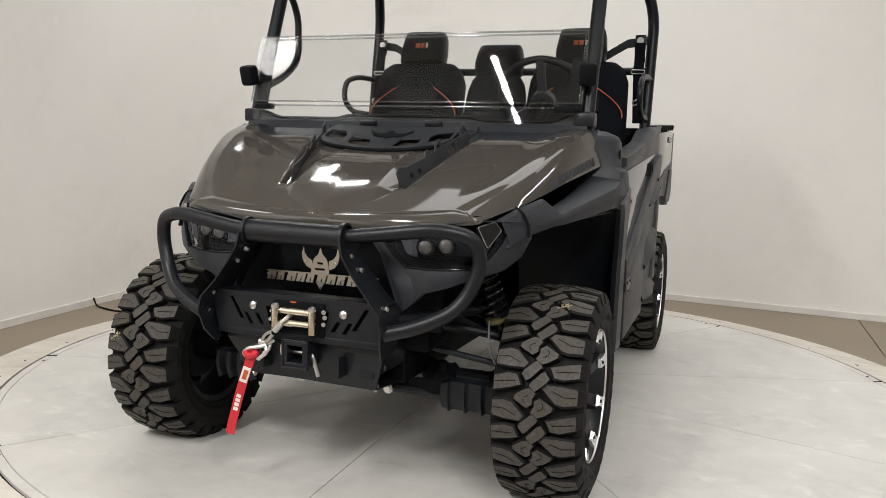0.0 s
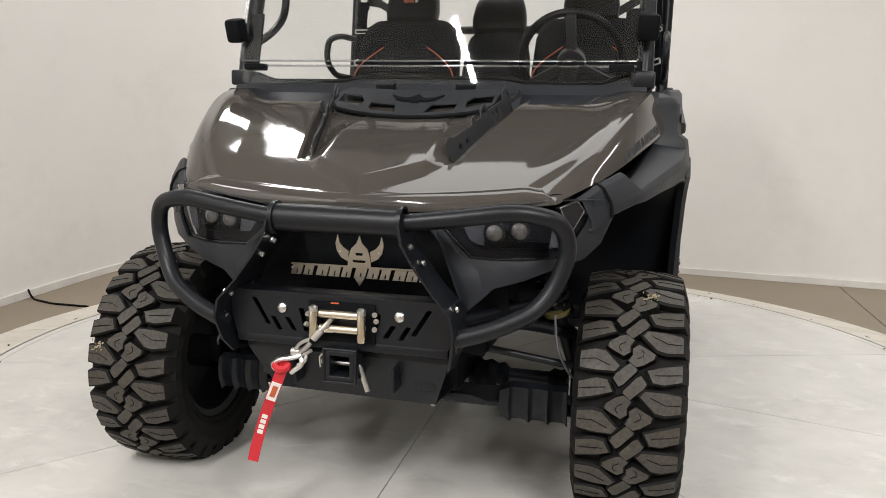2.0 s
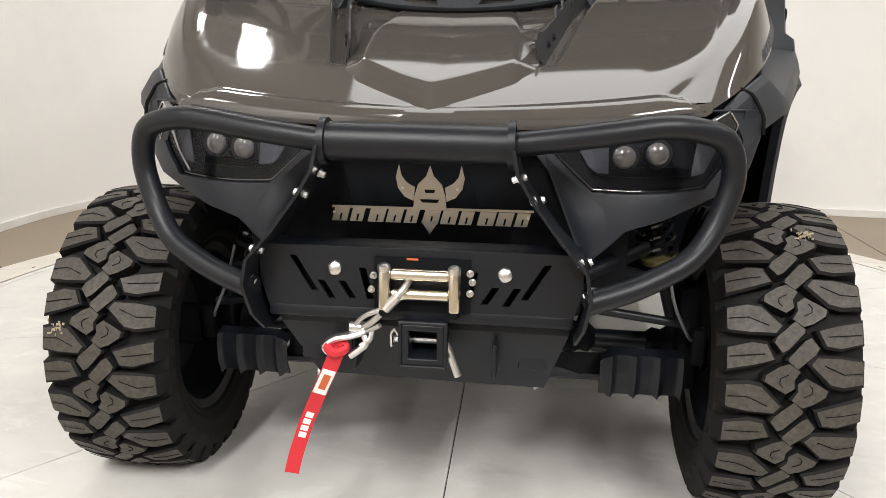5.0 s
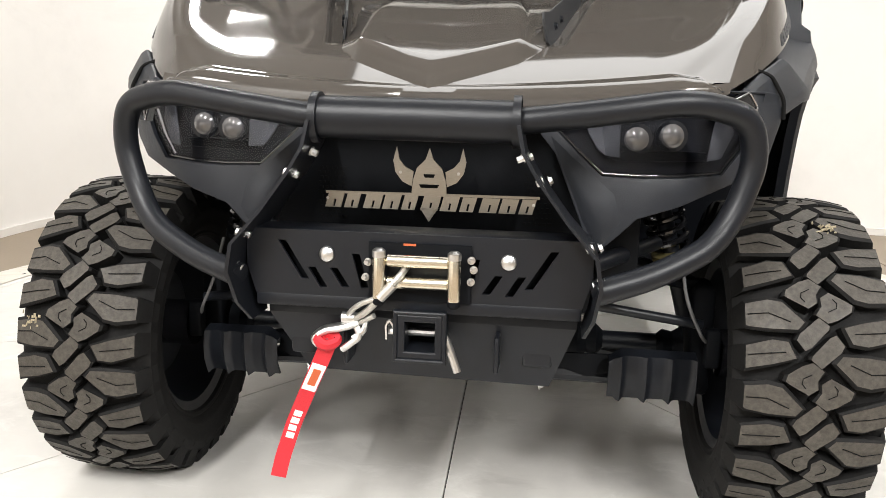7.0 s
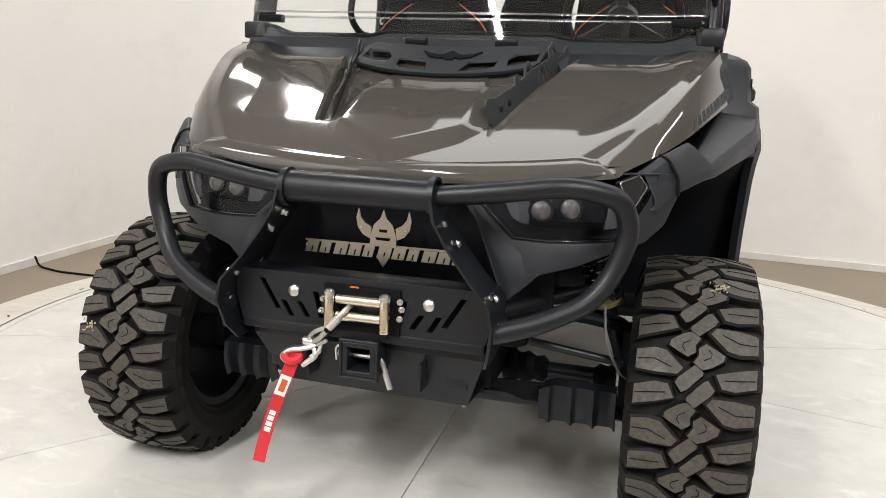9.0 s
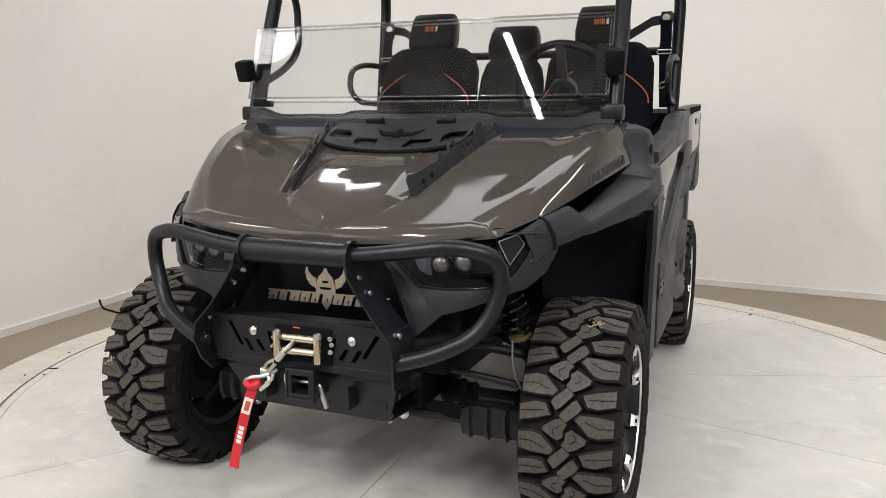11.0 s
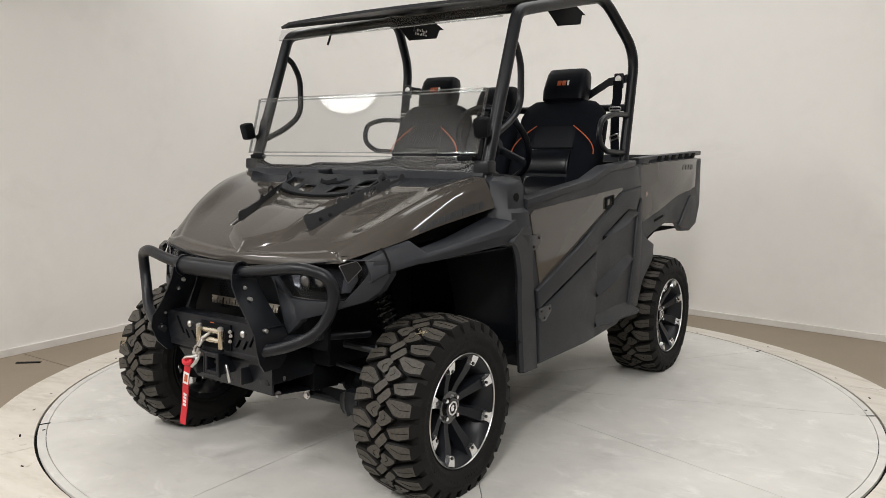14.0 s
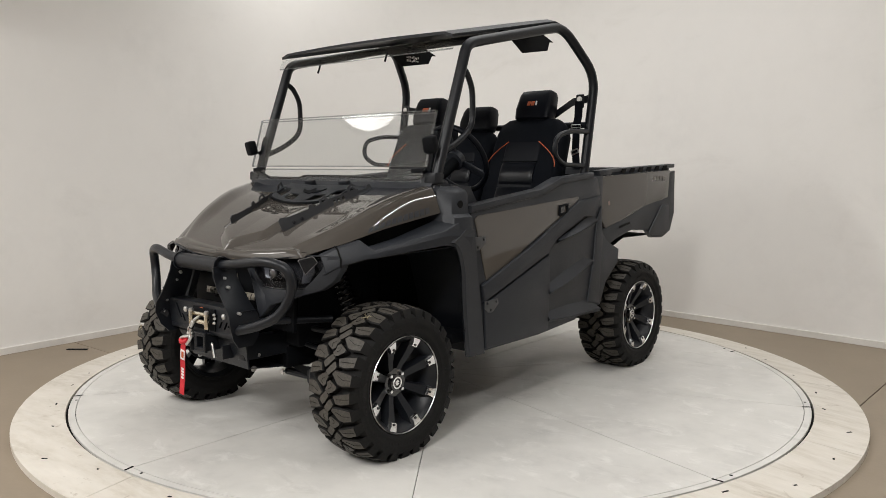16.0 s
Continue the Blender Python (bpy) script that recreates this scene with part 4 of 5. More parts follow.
part("rear_bar", tube([(-0.70, 1.50, 1.445), (0.70, 1.50, 1.445)], 0.018, 0), SATIN, cage)

rows = []
for i in range(21):
    y = 0.455 + 0.93 * i / 20
    z = 1.812 + (y - 0.455) * 0.208 - 0.05 * ease(1.28, 1.42, y)
    rows.append([(x, y, z + 0.012 * (1 - (x / 0.62) ** 2) - 0.014 * ease(0.585, 0.625, abs(x))) for x in [-0.622 + 1.244 * k / 24 for k in range(25)]])
roof = part("roof", thicken(loft(rows), -0.012), PLASTIC, car, "thin black moulded roof panel")
for s in (1, -1):
    wing = [(1.02, 1.920), (1.14, 1.885), (1.235, 1.825), (1.475, 1.865), (1.50, 1.915), (1.54, 1.92), (1.40, 1.965)]
    w = part("roof_wing", plate([wing], 0.006, lambda a, b, c: (s * (0.44 + (1.95 - b) * 0.1 + c), a, b)), LINER, roof)
    if s < 0:
        rng = random.Random(11)
        for i in range(16):
            part("sticker_bar", box(-0.4335, 1.26 + 0.014 * (i % 8) + rng.uniform(0, 0.006), 1.865 + 0.02 * (i // 8) + rng.uniform(-0.004, 0.004), 0.001, 0.008, rng.uniform(0.007, 0.016), 0), WHITE, w, smooth=0)

# doors and flanks
for s in (1, -1):
    P = lambda x0: side(x0, s)
    shell = [(0.402, 1.018), (0.70, 1.060), (0.985, 1.088), (1.15, 1.145), (1.44, 1.172), (1.515, 1.155), (1.545, 1.07), (1.50, 0.85), (1.53, 0.60), (1.50, 0.485), (1.31, 0.392), (0.97, 0.362), (0.53, 0.352), (0.49, 0.55), (0.425, 0.85)]
    door = part("door", plate([shell], 0.055, P(0.722), 0.012), PLASTIC, car, "black moulded half door with taupe upper panel")
    panel = [(0.432, 0.972), (0.455, 0.988), (1.30, 1.058), (1.318, 1.05), (1.25, 0.985), (0.88, 0.84), (0.545, 0.668), (0.525, 0.675)]
    part("door_panel", plate([panel], 0.008, P(0.774), 0.003), PAINT, door, "glossy taupe door panel")
    top = [(0.405, 1.000), (0.98, 1.070), (1.16, 1.128), (1.46, 1.155), (1.46, 1.185), (1.14, 1.160), (0.97, 1.104), (0.405, 1.034)]
    part("door_sill", plate([top], 0.075, P(0.712), 0.010), PLASTIC, door)
    rail = [(0.480, 0.668), (0.497, 0.589), (1.015, 0.776), (1.079, 0.835), (1.36, 0.952), (1.46, 0.946), (1.52, 1.06), (1.30, 1.035), (0.88, 0.828)]
    part("door_rail", plate([rail], 0.026, P(0.770), 0.010), PLASTIC, door, smooth=25)
    lower = [(0.515, 0.366), (0.500, 0.578), (1.014, 0.764), (1.030, 0.772), (1.040, 0.58), (1.028, 0.380)]
    part("door_lower", plate([lower], 0.022, P(0.770), 0.009), PLASTIC, door, smooth=25)
    post = [(1.500, 0.925), (1.545, 1.00), (1.565, 0.80), (1.535, 0.46), (1.415, 0.478), (1.470, 0.70)]
    part("door_post", plate([post], 0.018, P(0.770), 0.008), PLASTIC, door, smooth=25)
    part("door_slit", plate([[(1.085, 0.834), (1.372, 0.938), (1.405, 0.946), (1.125, 0.840)]], 0.004, P(0.7775)), GAP, door)
    for low, high in (([(1.110, 0.838), (1.510, 0.926)], [(1.115, 0.846), (1.412, 0.950)]), ([(1.030, 0.574), (1.470, 0.706)], [(1.046, 0.622), (1.350, 0.734)]), ([(1.026, 0.436), (1.555, 0.430)], [(1.030, 0.478), (1.400, 0.508)])):
        secs = []
        for k in range(9):
            t = k / 8
            (yl, zl), (yu, zu) = [tuple(a + (b - a) * t for a, b in zip(*edge)) for edge in (low, high)]
            bulge = 0.036 * (0.35 + 0.65 * math.sin(math.pi * min(1, 0.15 + t)))
            secs.append([(s * 0.774, yu, zu), (s * (0.778 + bulge), yl, zl), (s * 0.774, yl + 0.01, zl - 0.022)])
        part("door_blade", soften(loft(secs, True), 0.003, 1, 40), PLASTIC, door, smooth=30)
    for y, z in ((0.445, 0.868), (0.545, 0.570)):
        hinge = part("door_hinge", plate([[(y - 0.05, z + 0.022), (y + 0.05, z + 0.026), (y + 0.055, z), (y + 0.01, z - 0.035), (y - 0.02, z - 0.035), (y - 0.05, z - 0.01)]], 0.006, P(0.790), 0.002), PLATE_GREY, door, "grey steel hinge plate")
        for dy, dz in ((-0.03, 0.01), (0.035, 0.012), (-0.005, -0.022)):
            bolt((s * 0.796, y + dy, z + dz), (s, 0, 0), 0.005, 0.004, hinge, material=SATIN)
    latch = part("door_latch", plate([[(1.115, 0.962), (1.200, 0.972), (1.200, 1.026), (1.115, 1.016)], [(1.128, 0.974), (1.188, 0.981), (1.188, 1.014), (1.128, 1.006)]], 0.010, P(0.780), 0.002), LINER, door, "black recessed latch")
    part("latch_paddle", plate([[(1.134, 0.978), (1.160, 0.981), (1.160, 1.006), (1.134, 1.002)]], 0.004, P(0.780)), GLOSSY, latch)
    part("door_gap", plate([[(0.408, 1.01), (0.418, 1.01), (0.438, 0.85), (0.503, 0.55), (0.522, 0.355), (0.508, 0.355), (0.490, 0.55), (0.425, 0.85)]], 0.02, P(0.755)), GAP, door)
    # sill and the panel behind the door
    quarter = [(1.48, 1.158), (1.60, 1.170), (1.60, 0.86), (1.66, 0.80), (1.80, 0.745), (1.79, 0.665), (1.66, 0.565), (1.60, 0.44), (1.50, 0.44), (1.52, 0.60), (1.49, 0.85), (1.535, 1.07)]
    part("rear_quarter", plate([quarter], 0.06, P(0.700), 0.010), PLASTIC, car, "black moulded panel behind the door")
    sill = [(0.50, 0.352), (0.97, 0.350), (1.32, 0.380), (1.55, 0.45), (1.55, 0.50), (0.52, 0.46)]
    part("rocker", plate([sill], 0.05, P(0.690), 0.008), PLASTIC, car)
    # arch over the rear wheel
    secs = [[(s * x, y, z) for x in (0.42, 0.60, 0.70)] for y, z in ((1.56, 0.45), (1.62, 0.60), (1.72, 0.72), (1.95, 0.80), (2.35, 0.80))]
    part("rear_wheel_liner", thicken(loft(secs), 0.004), LINER, car)

# cargo bed
bed = part("cargo_bed", box(0, 2.04, 0.86, 1.36, 0.92, 0.03, 0.004), PLASTIC, car, "taupe and black dump bed")
part("bed_front", box(0, 1.585, 1.02, 1.40, 0.03, 0.32, 0.006), PLASTIC, bed)
part("tailgate", box(0, 2.485, 1.04, 1.44, 0.035, 0.36, 0.008), PLASTIC, bed, "black tailgate")
for s in (1, -1):
    P = lambda x0: side(x0, s)
    gloss = [(1.575, 1.162), (2.44, 1.204), (2.425, 1.03), (2.33, 1.015), (2.12, 0.985), (1.90, 0.925), (1.645, 0.870), (1.60, 0.92)]
    part("bed_panel", plate([gloss], 0.020, P(0.735), 0.006), PAINT, bed, "glossy taupe bed side")
    part("bed_liner", plate([[(1.575, 1.16), (2.47, 1.198), (2.47, 0.86), (1.575, 0.86)]], 0.03, P(0.700), 0.004), PLASTIC, bed)
    flare = [(1.600, 0.862), (1.648, 0.872), (1.90, 0.928), (2.12, 0.99), (2.33, 1.02), (2.425, 1.035), (2.43, 1.185), (2.515, 1.200), (2.522, 0.93), (2.47, 0.815), (2.36, 0.778), (2.22, 0.785), (2.15, 0.835), (1.96, 0.845), (1.80, 0.81), (1.69, 0.775), (1.605, 0.815)]
    flare_ob = part("bed_flare", plate([flare], 0.032, P(0.722), 0.008), PLASTIC, bed, "black moulded bed flare")
    part("flare_step", plate([[(2.16, 0.82), (2.33, 0.985), (2.42, 0.985), (2.44, 0.86), (2.36, 0.80), (2.22, 0.80)]], 0.012, P(0.752), 0.008), PLASTIC, flare_ob)
    part("flare_slot", plate([[(1.80, 0.862), (1.93, 0.885), (1.92, 0.895), (1.80, 0.875)]], 0.003, P(0.7535)), GAP, flare_ob)
    rail = [(1.572, 1.166), (1.70, 1.174), (1.71, 1.186), (2.44, 1.218), (2.505, 1.220), (2.505, 1.244), (1.75, 1.208), (1.572, 1.196)]
    rail_ob = part("bed_rail", plate([rail], 0.060, P(0.695), 0.008), PLASTIC, bed)
    for i in range(6):
        y = 1.80 + i * 0.105
        z = 1.186 + (y - 1.71) * 0.044
        part("rail_notch", plate([[(y, z - 0.010), (y + 0.045, z - 0.008), (y + 0.060, z + 0.020), (y + 0.015, z + 0.018)]], 0.010, P(0.7515), 0.002), GAP, rail_ob)
    for i in range(4):
        part("side_mark", plate([[(2.20 + i * 0.045, 1.135), (2.232 + i * 0.045, 1.137), (2.238 + i * 0.045, 1.165), (2.206 + i * 0.045, 1.163)]], 0.002, P(0.7545)), PAINT, bed, smooth=0)
    part("side_label", plate([[(1.668, 1.00), (1.684, 1.001), (1.690, 1.012), (1.684, 1.026), (1.668, 1.024)]], 0.001, P(0.7552)), LABEL, bed, "small pale warning label", smooth=0)

# seats
def pad(rows, power=0.42, n=24, tip=True):
    """A cushion lofted from (centre, half width, half depth, across, deep) rows with squared-off round sections."""
    secs = []
    for c, hw, hd, across, deep in rows:
        c, across, deep = Vector(c), Vector(across), Vector(deep)
        sec = []
        for k in range(n):
            a = 2 * math.pi * k / n
            ca, sa = math.cos(a), math.sin(a)
            sec.append(c + across * hw * math.copysign(abs(ca) ** power, ca) + deep * hd * math.copysign(abs(sa) ** power, sa))
        secs.append(sec)
    return loft(secs, True)


def seat(x, half, tall, head_top, bucket=True):
    st = part("seat", pad([((x, 1.02, 0.80 + dz), half * k, 0.27 * k, (1, 0, 0), (0, 1, 0.06)) for dz, k in ((0, 0.93), (0.02, 0.99), (0.08, 1.0), (0.105, 0.96), (0.115, 0.86))]), LEATHER, car, "black vinyl bucket seat with orange piping" if bucket else "black vinyl centre seat")
    lean = lambda z: 1.245 + (z - 0.86) * 0.36
    rows = []
    for z, k, d in ((0.84, 0.90, 0.055), (0.86, 0.97, 0.068), (0.98, 1.0, 0.072), (1.15, 1.0, 0.072), (1.28, 0.97, 0.070), (tall - 0.09, 0.95, 0.066), (tall - 0.035, 0.86, 0.058), (tall - 0.008, 0.72, 0.046), (tall, 0.60, 0.03)):
        rows.append(((x, lean(z), z), half * k, d, (1, 0, 0), (0, 1, -0.36)))
    part("backrest", pad(rows, 0.5), FABRIC, st)
    # centre insert
    secs = []
    for z, k in ((0.90, 0.50), (0.92, 0.56), (1.05, 0.55), (1.22, 0.52), (tall - 0.15, 0.50), (tall - 0.13, 0.46)):
        secs.append(((x, lean(z) - 0.062, z), half * k, 0.018, (1, 0, 0), (0, 1, -0.36)))
    part("back_insert", pad(secs, 0.35), LEATHER, st)
    for z0, z1 in ((0.96, 1.10), (1.115, 1.235)):
        roll = [((x, lean(z) - 0.078, z), half * 0.47, d, (1, 0, 0), (0, 1, -0.36)) for z, d in ((z0, 0.004), (z0 + 0.015, 0.014), ((z0 + z1) / 2, 0.018), (z1 - 0.015, 0.014), (z1, 0.004))]
        part("insert_roll", pad(roll, 0.4), GLOSS_VINYL, st)
    part("insert_seam", tube([(x - half * 0.5, lean(1.245) - 0.087, 1.245), (x + half * 0.5, lean(1.245) - 0.087, 1.245)], 0.004, 0, 6), LINER, st)
    secs = []
    hb = tall - 0.005
    for z, k, d in ((hb, 0.40, 0.03), (hb + 0.012, 0.46, 0.042), (hb + 0.06, 0.475, 0.05), (head_top - 0.03, 0.44, 0.046), (head_top - 0.006, 0.41, 0.036), (head_top, 0.36, 0.024)):
        secs.append(((x, lean(z) - 0.028, z), 0.255 * k / 0.475 * 0.47, d, (1, 0, 0), (0, 1, -0.3)))
    hr = part("headrest", pad(secs, 0.38), LEATHER, st)
    if bucket:
        for i, (dx, w) in enumerate(((-0.022, 0.022), (0.004, 0.022), (0.027, 0.010))):
            zc = head_top - 0.068
            yc = lean(zc) - 0.0815
            m = pose(0, 0, 0, -20)
            part("badge_bar", box(x + dx, yc, zc, w, 0.004, 0.026, 0.001, m), ORANGE if i < 2 else WHITE, hr, "small orange embroidered badge")
        for sd in (1, -1):
            pts = []
            for k in range(9):
                t = k / 8
                z = tall - 0.12 - 0.14 * t
                hx = half * (0.42 + 0.52 * math.sin(t * math.pi * 0.52))
                pts.append((x + sd * hx, lean(z) - 0.068 - 0.014 * (1 - t), z))
            part("piping", tube(pts, 0.0026, 0, 6), ORANGE, st, "orange seam piping")
    return st


seat(0.395, 0.245, 1.475, 1.640)
seat(-0.415, 0.245, 1.475, 1.640)
seat(-0.005, 0.15, 1.42, 1.565, False)

# steering wheel, dash, floor
steer_m = Matrix.Translation((0.39, 0.77, 1.25)) @ pose(0, 0, 0, -62)
bm = tube([(0.178 * math.cos(2 * math.pi * i / 40), 0.178 * math.sin(2 * math.pi * i / 40), 0) for i in range(40)], 0.015, 0, 10, True)
bm.transform(steer_m)
steer = part("steering_wheel", bm, LEATHER, car, "black three-spoke steering wheel")
for a in (90, 210, 330):
    bm = box(0.09, 0, -0.008, 0.18, 0.035, 0.014, 0.004)
    bm.transform(steer_m @ Matrix.Rotation(radians(a + 60), 4, "Z"))
    part("steering_spoke", bm, PLASTIC, steer)
bm = lathe([(-0.03, 0.05), (0.005, 0.05), (0.012, 0.04), (0.014, 0.001)], 24, "z")
bm.transform(steer_m)
part("horn_pad", bm, PLASTIC, steer)
part("column", rod((0.39, 0.76, 1.24), (0.39, 0.48, 1.07), 0.03), LINER, steer)
dash = part("dashboard", loft([[(x, 0.40, 0.80), (x, 0.36, 1.05), (x, 0.40, 1.128), (x, 0.52, 1.118), (x, 0.57, 1.05), (x, 0.55, 0.85)] for x in (-0.68, -0.3, 0.3, 0.68)], True), PLASTIC, car, "black moulded dashboard")
part("gauge_pod", soften(box(0.395, 0.52, 1.125, 0.24, 0.10, 0.06, 0.02, pose(0, 0, 0, -15)), 0.002), PLASTIC, dash)
part("cab_floor", box(0, 0.95, 0.42, 1.40, 1.15, 0.05, 0.01), LINER, car)
part("seat_base", box(0, 1.12, 0.61, 1.36, 0.62, 0.36, 0.02), LINER, car)
part("rear_bulkhead", box(0, 1.53, 0.82, 1.38, 0.03, 0.72, 0.01), LINER, car)
part("chassis", box(0, 1.05, 0.36, 0.46, 2.5, 0.10, 0.01), LINER, car)
part("engine_cover", box(0, 1.85, 0.62, 0.80, 0.62, 0.40, 0.03), LINER, car)
part("front_bulkhead", box(0, 0.05, 0.62, 0.62, 0.50, 0.42, 0.03), LINER, car)
for y, w in ((2.02, 0.5), (0.0, 0.5)):
    part("axle", rod((-w, y, 0.31), (w, y, 0.31), 0.02), SATIN, car)

# front suspension
for s in (1, -1):
    arm = part("lower_arm", tube([(s * 0.155, -0.14, 0.28), (s * 0.36, -0.10, 0.265), (s * 0.55, -0.02, 0.225)], 0.018, 0.05, 10), SATIN, car, "black tubular suspension arm")
    part("arm_rear", tube([(s * 0.155, 0.11, 0.28), (s * 0.36, 0.08, 0.265), (s * 0.55, 0.02, 0.225)], 0.018, 0.05, 10), SATIN, arm)
    # ribbed guard sheet that wraps the front of the arm
    secs = []
    for i in range(29):
        k = i / 28
        x, y, z = 0.338 + 0.175 * k, -0.128 + 0.042 * k, 0.296 - 0.014 * k
        rib = 0.008 * max(0.0, math.cos((k - 0.13) * 2 * math.pi / 0.29)) ** 4
        top = 0.044 - 0.05 * max(0.0, 0.16 - k) ** 1.3 * 4
        secs.append([(s * x, y - 0.030 - rib, z - 0.056 - rib), (s * x, y - 0.046 - rib, z - 0.030), (s * x, y - 0.050 - rib, z + 0.006), (s * x, y - 0.044 - rib, z + top * 0.8), (s * x, y - 0.020, z + top)])
    part("arm_guard", thicken(loft(secs), 0.003), SATIN, arm, "black ribbed arm guard", smooth=50)
    gusset = [(0.150, 0.310), (0.250, 0.318), (0.345, 0.318), (0.350, 0.282), (0.300, 0.270), (0.200, 0.300)]
    part("arm_gusset", plate([gusset], 0.006, lambda a, b, c: (s * a, -0.135 + 0.05 * (a - 0.15) - c, b)), LINER, arm)
    part("upper_arm", tube([(s * 0.26, -0.14, 0.50), (s * 0.42, -0.05, 0.47), (s * 0.53, 0.0, 0.44), (s * 0.42, 0.05, 0.47), (s * 0.26, 0.14, 0.50)], 0.015, 0.04, 10), SATIN, car)
    part("steering_link", rod((s * 0.18, -0.17, 0.445), (s * 0.52, -0.11, 0.385), 0.010), SATIN, car)
    part("knuckle", soften(box(s * 0.535, 0, 0.33, 0.05, 0.09, 0.24, 0.015), 0.002), LINER, car)
    part("brake_caliper", soften(box(s * 0.545, -0.10, 0.335, 0.03, 0.03, 0.08, 0.006), 0.002), LINER, car)
    part("brake_hose", tube([(s * 0.47, -0.12, 0.52), (s * 0.48, -0.15, 0.44), (s * 0.515, -0.14, 0.37), (s * 0.53, -0.11, 0.35)], 0.0035, 0.04, 8), HOSE, car)
    part("half_shaft", lathe([(0.22, 0.035), (0.24, 0.045), (0.26, 0.034), (0.28, 0.04), (0.30, 0.03), (0.32, 0.034), (0.34, 0.014), (0.44, 0.014), (0.46, 0.03), (0.48, 0.026), (0.50, 0.038)], 20, "x", (0, 0, 0.31)) if s > 0 else
         lathe([(-0.22, 0.035), (-0.24, 0.045), (-0.26, 0.034), (-0.28, 0.04), (-0.30, 0.03), (-0.32, 0.034), (-0.34, 0.014), (-0.44, 0.014), (-0.46, 0.03), (-0.48, 0.026), (-0.50, 0.038)], 20, "x", (0, 0, 0.31)), LINER, car)
    for nm, x, y, z, ax in (("arm_bolt", 0.157, -0.165, 0.278, (0, -1, 0)), ("arm_bolt", 0.155, 0.088, 0.281, (0, -1, 0))):
        bolt((s * x, y, z), ax, 0.012, 0.010, arm, nm)
    # coil-over shock
    lo, hi = Vector((s * 0.512, 0.02, 0.35)), Vector((s * 0.382, -0.06, 0.80))
    d = (hi - lo).normalized()
    shock = part("shock_absorber", rod(lo, hi, 0.018), SATIN, car, "black coil-over shock absorber")
    q = d.to_track_quat("Z", "Y").to_matrix()
    pts = []
    for i in range(14 * 9 + 1):
        a = 2 * math.pi * i / 14
        pts.append(lo + q @ Vector((0.038 * math.cos(a), 0.038 * math.sin(a), 0.180 + 0.230 * i / (14 * 9))))
    part("coil_spring", tube(pts, 0.0066, 0, 8), GLOSSY, shock)
    bm = lathe([(0.158, 0.034), (0.160, 0.042), (0.173, 0.042), (0.175, 0.034)], 20, "z")
    bm.transform(Matrix.Translation(lo) @ q.to_4x4())
    part("spring_seat", bm, YELLOW if s > 0 else SATIN, shock)
    bm = lathe([(0.405, 0.042), (0.43, 0.042), (0.44, 0.03), (0.47, 0.028)], 20, "z")
    bm.transform(Matrix.Translation(lo) @ q.to_4x4())
    part("top_mount", bm, SATIN, shock)
    # rear suspension
    part("rear_arm", tube([(s * 0.22, 1.65, 0.34), (s * 0.45, 1.96, 0.29), (s * 0.53, 2.02, 0.28)], 0.02, 0.05, 10), SATIN, car)

# front fascia: grille, lamps, pods
def front_y(a, b):
    """How far forward the nose stands at a half width a and height b."""
    return -0.368 + 2.1 * max(0.0, a - 0.33) ** 2 - 0.07 * max(0.0, 0.72 - b) + 0.12 * max(0.0, b - 0.76)


grille = part("grille", box(0, -0.262, 0.66, 0.74, 0.02, 0.32, 0.004), LINER, car, "black perforated grille behind the bumper")
for s in (1, -1):
    bm = bmesh.new()
    for i in range(6):
        for j in range(11):
            r = bmesh.ops.create_cube(bm, size=1)["verts"]
            bmesh.ops.scale(bm, vec=(0.005, 0.002, 0.005), verts=r)
            bmesh.ops.translate(bm, vec=(s * (0.165 + i * 0.009 + (j % 2) * 0.0045), -0.273, 0.60 + j * 0.009), verts=r)
    tagged(part("grille_mesh", bm, GAP, grille, smooth=0), kind="stuff")
# matt black sheet that stands in for the shade under the hood's nose
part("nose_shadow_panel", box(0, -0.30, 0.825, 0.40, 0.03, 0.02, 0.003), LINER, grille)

# brushed steel emblem: plain slanted bars and a horned shield shape
NY = -0.330
emblem = part("emblem", plate([[(-0.186, 0.6505), (-0.186, 0.655), (0.192, 0.657), (0.192, 0.6525)]], 0.002, lambda a, b, c: (a, NY - c, b)), BRUSHED, grille, "brushed steel emblem of bars under a horned shape", smooth=0)
for i in range(11):
    x, w = -0.187 + i * 0.0343, 0.0285
    lean, w = 0.007, (0.0285, 0.024, 0.030)[i % 3]
    outer = [(x, 0.626), (x + w, 0.626), (x + w + lean, 0.6515), (x + lean, 0.6515)]
    slit = [(x + w * 0.5, 0.6275), (x + w * 0.5 + 0.0035, 0.6275), (x + w * 0.5 + 0.0065, 0.640), (x + w * 0.5 + 0.003, 0.640)]
    part("emblem_bar", plate([outer, slit], 0.003, lambda a, b, c: (a, NY - c, b)), BRUSHED, emblem, smooth=0)
shield = [(0.0, 0.735), (0.007, 0.715), (0.022, 0.700), (0.029, 0.678), (0.031, 0.655), (-0.031, 0.655), (-0.029, 0.678), (-0.022, 0.700), (-0.007, 0.715)]
part("emblem_shield", plate([shield], 0.003, lambda a, b, c: (a, NY - 0.002 - c, b)), BRUSHED, emblem, smooth=0)
part("emblem_point", plate([[(-0.016, 0.630), (0.016, 0.630), (0.0, 0.606)]], 0.003, lambda a, b, c: (a, NY - c, b)), BRUSHED, emblem, smooth=0)
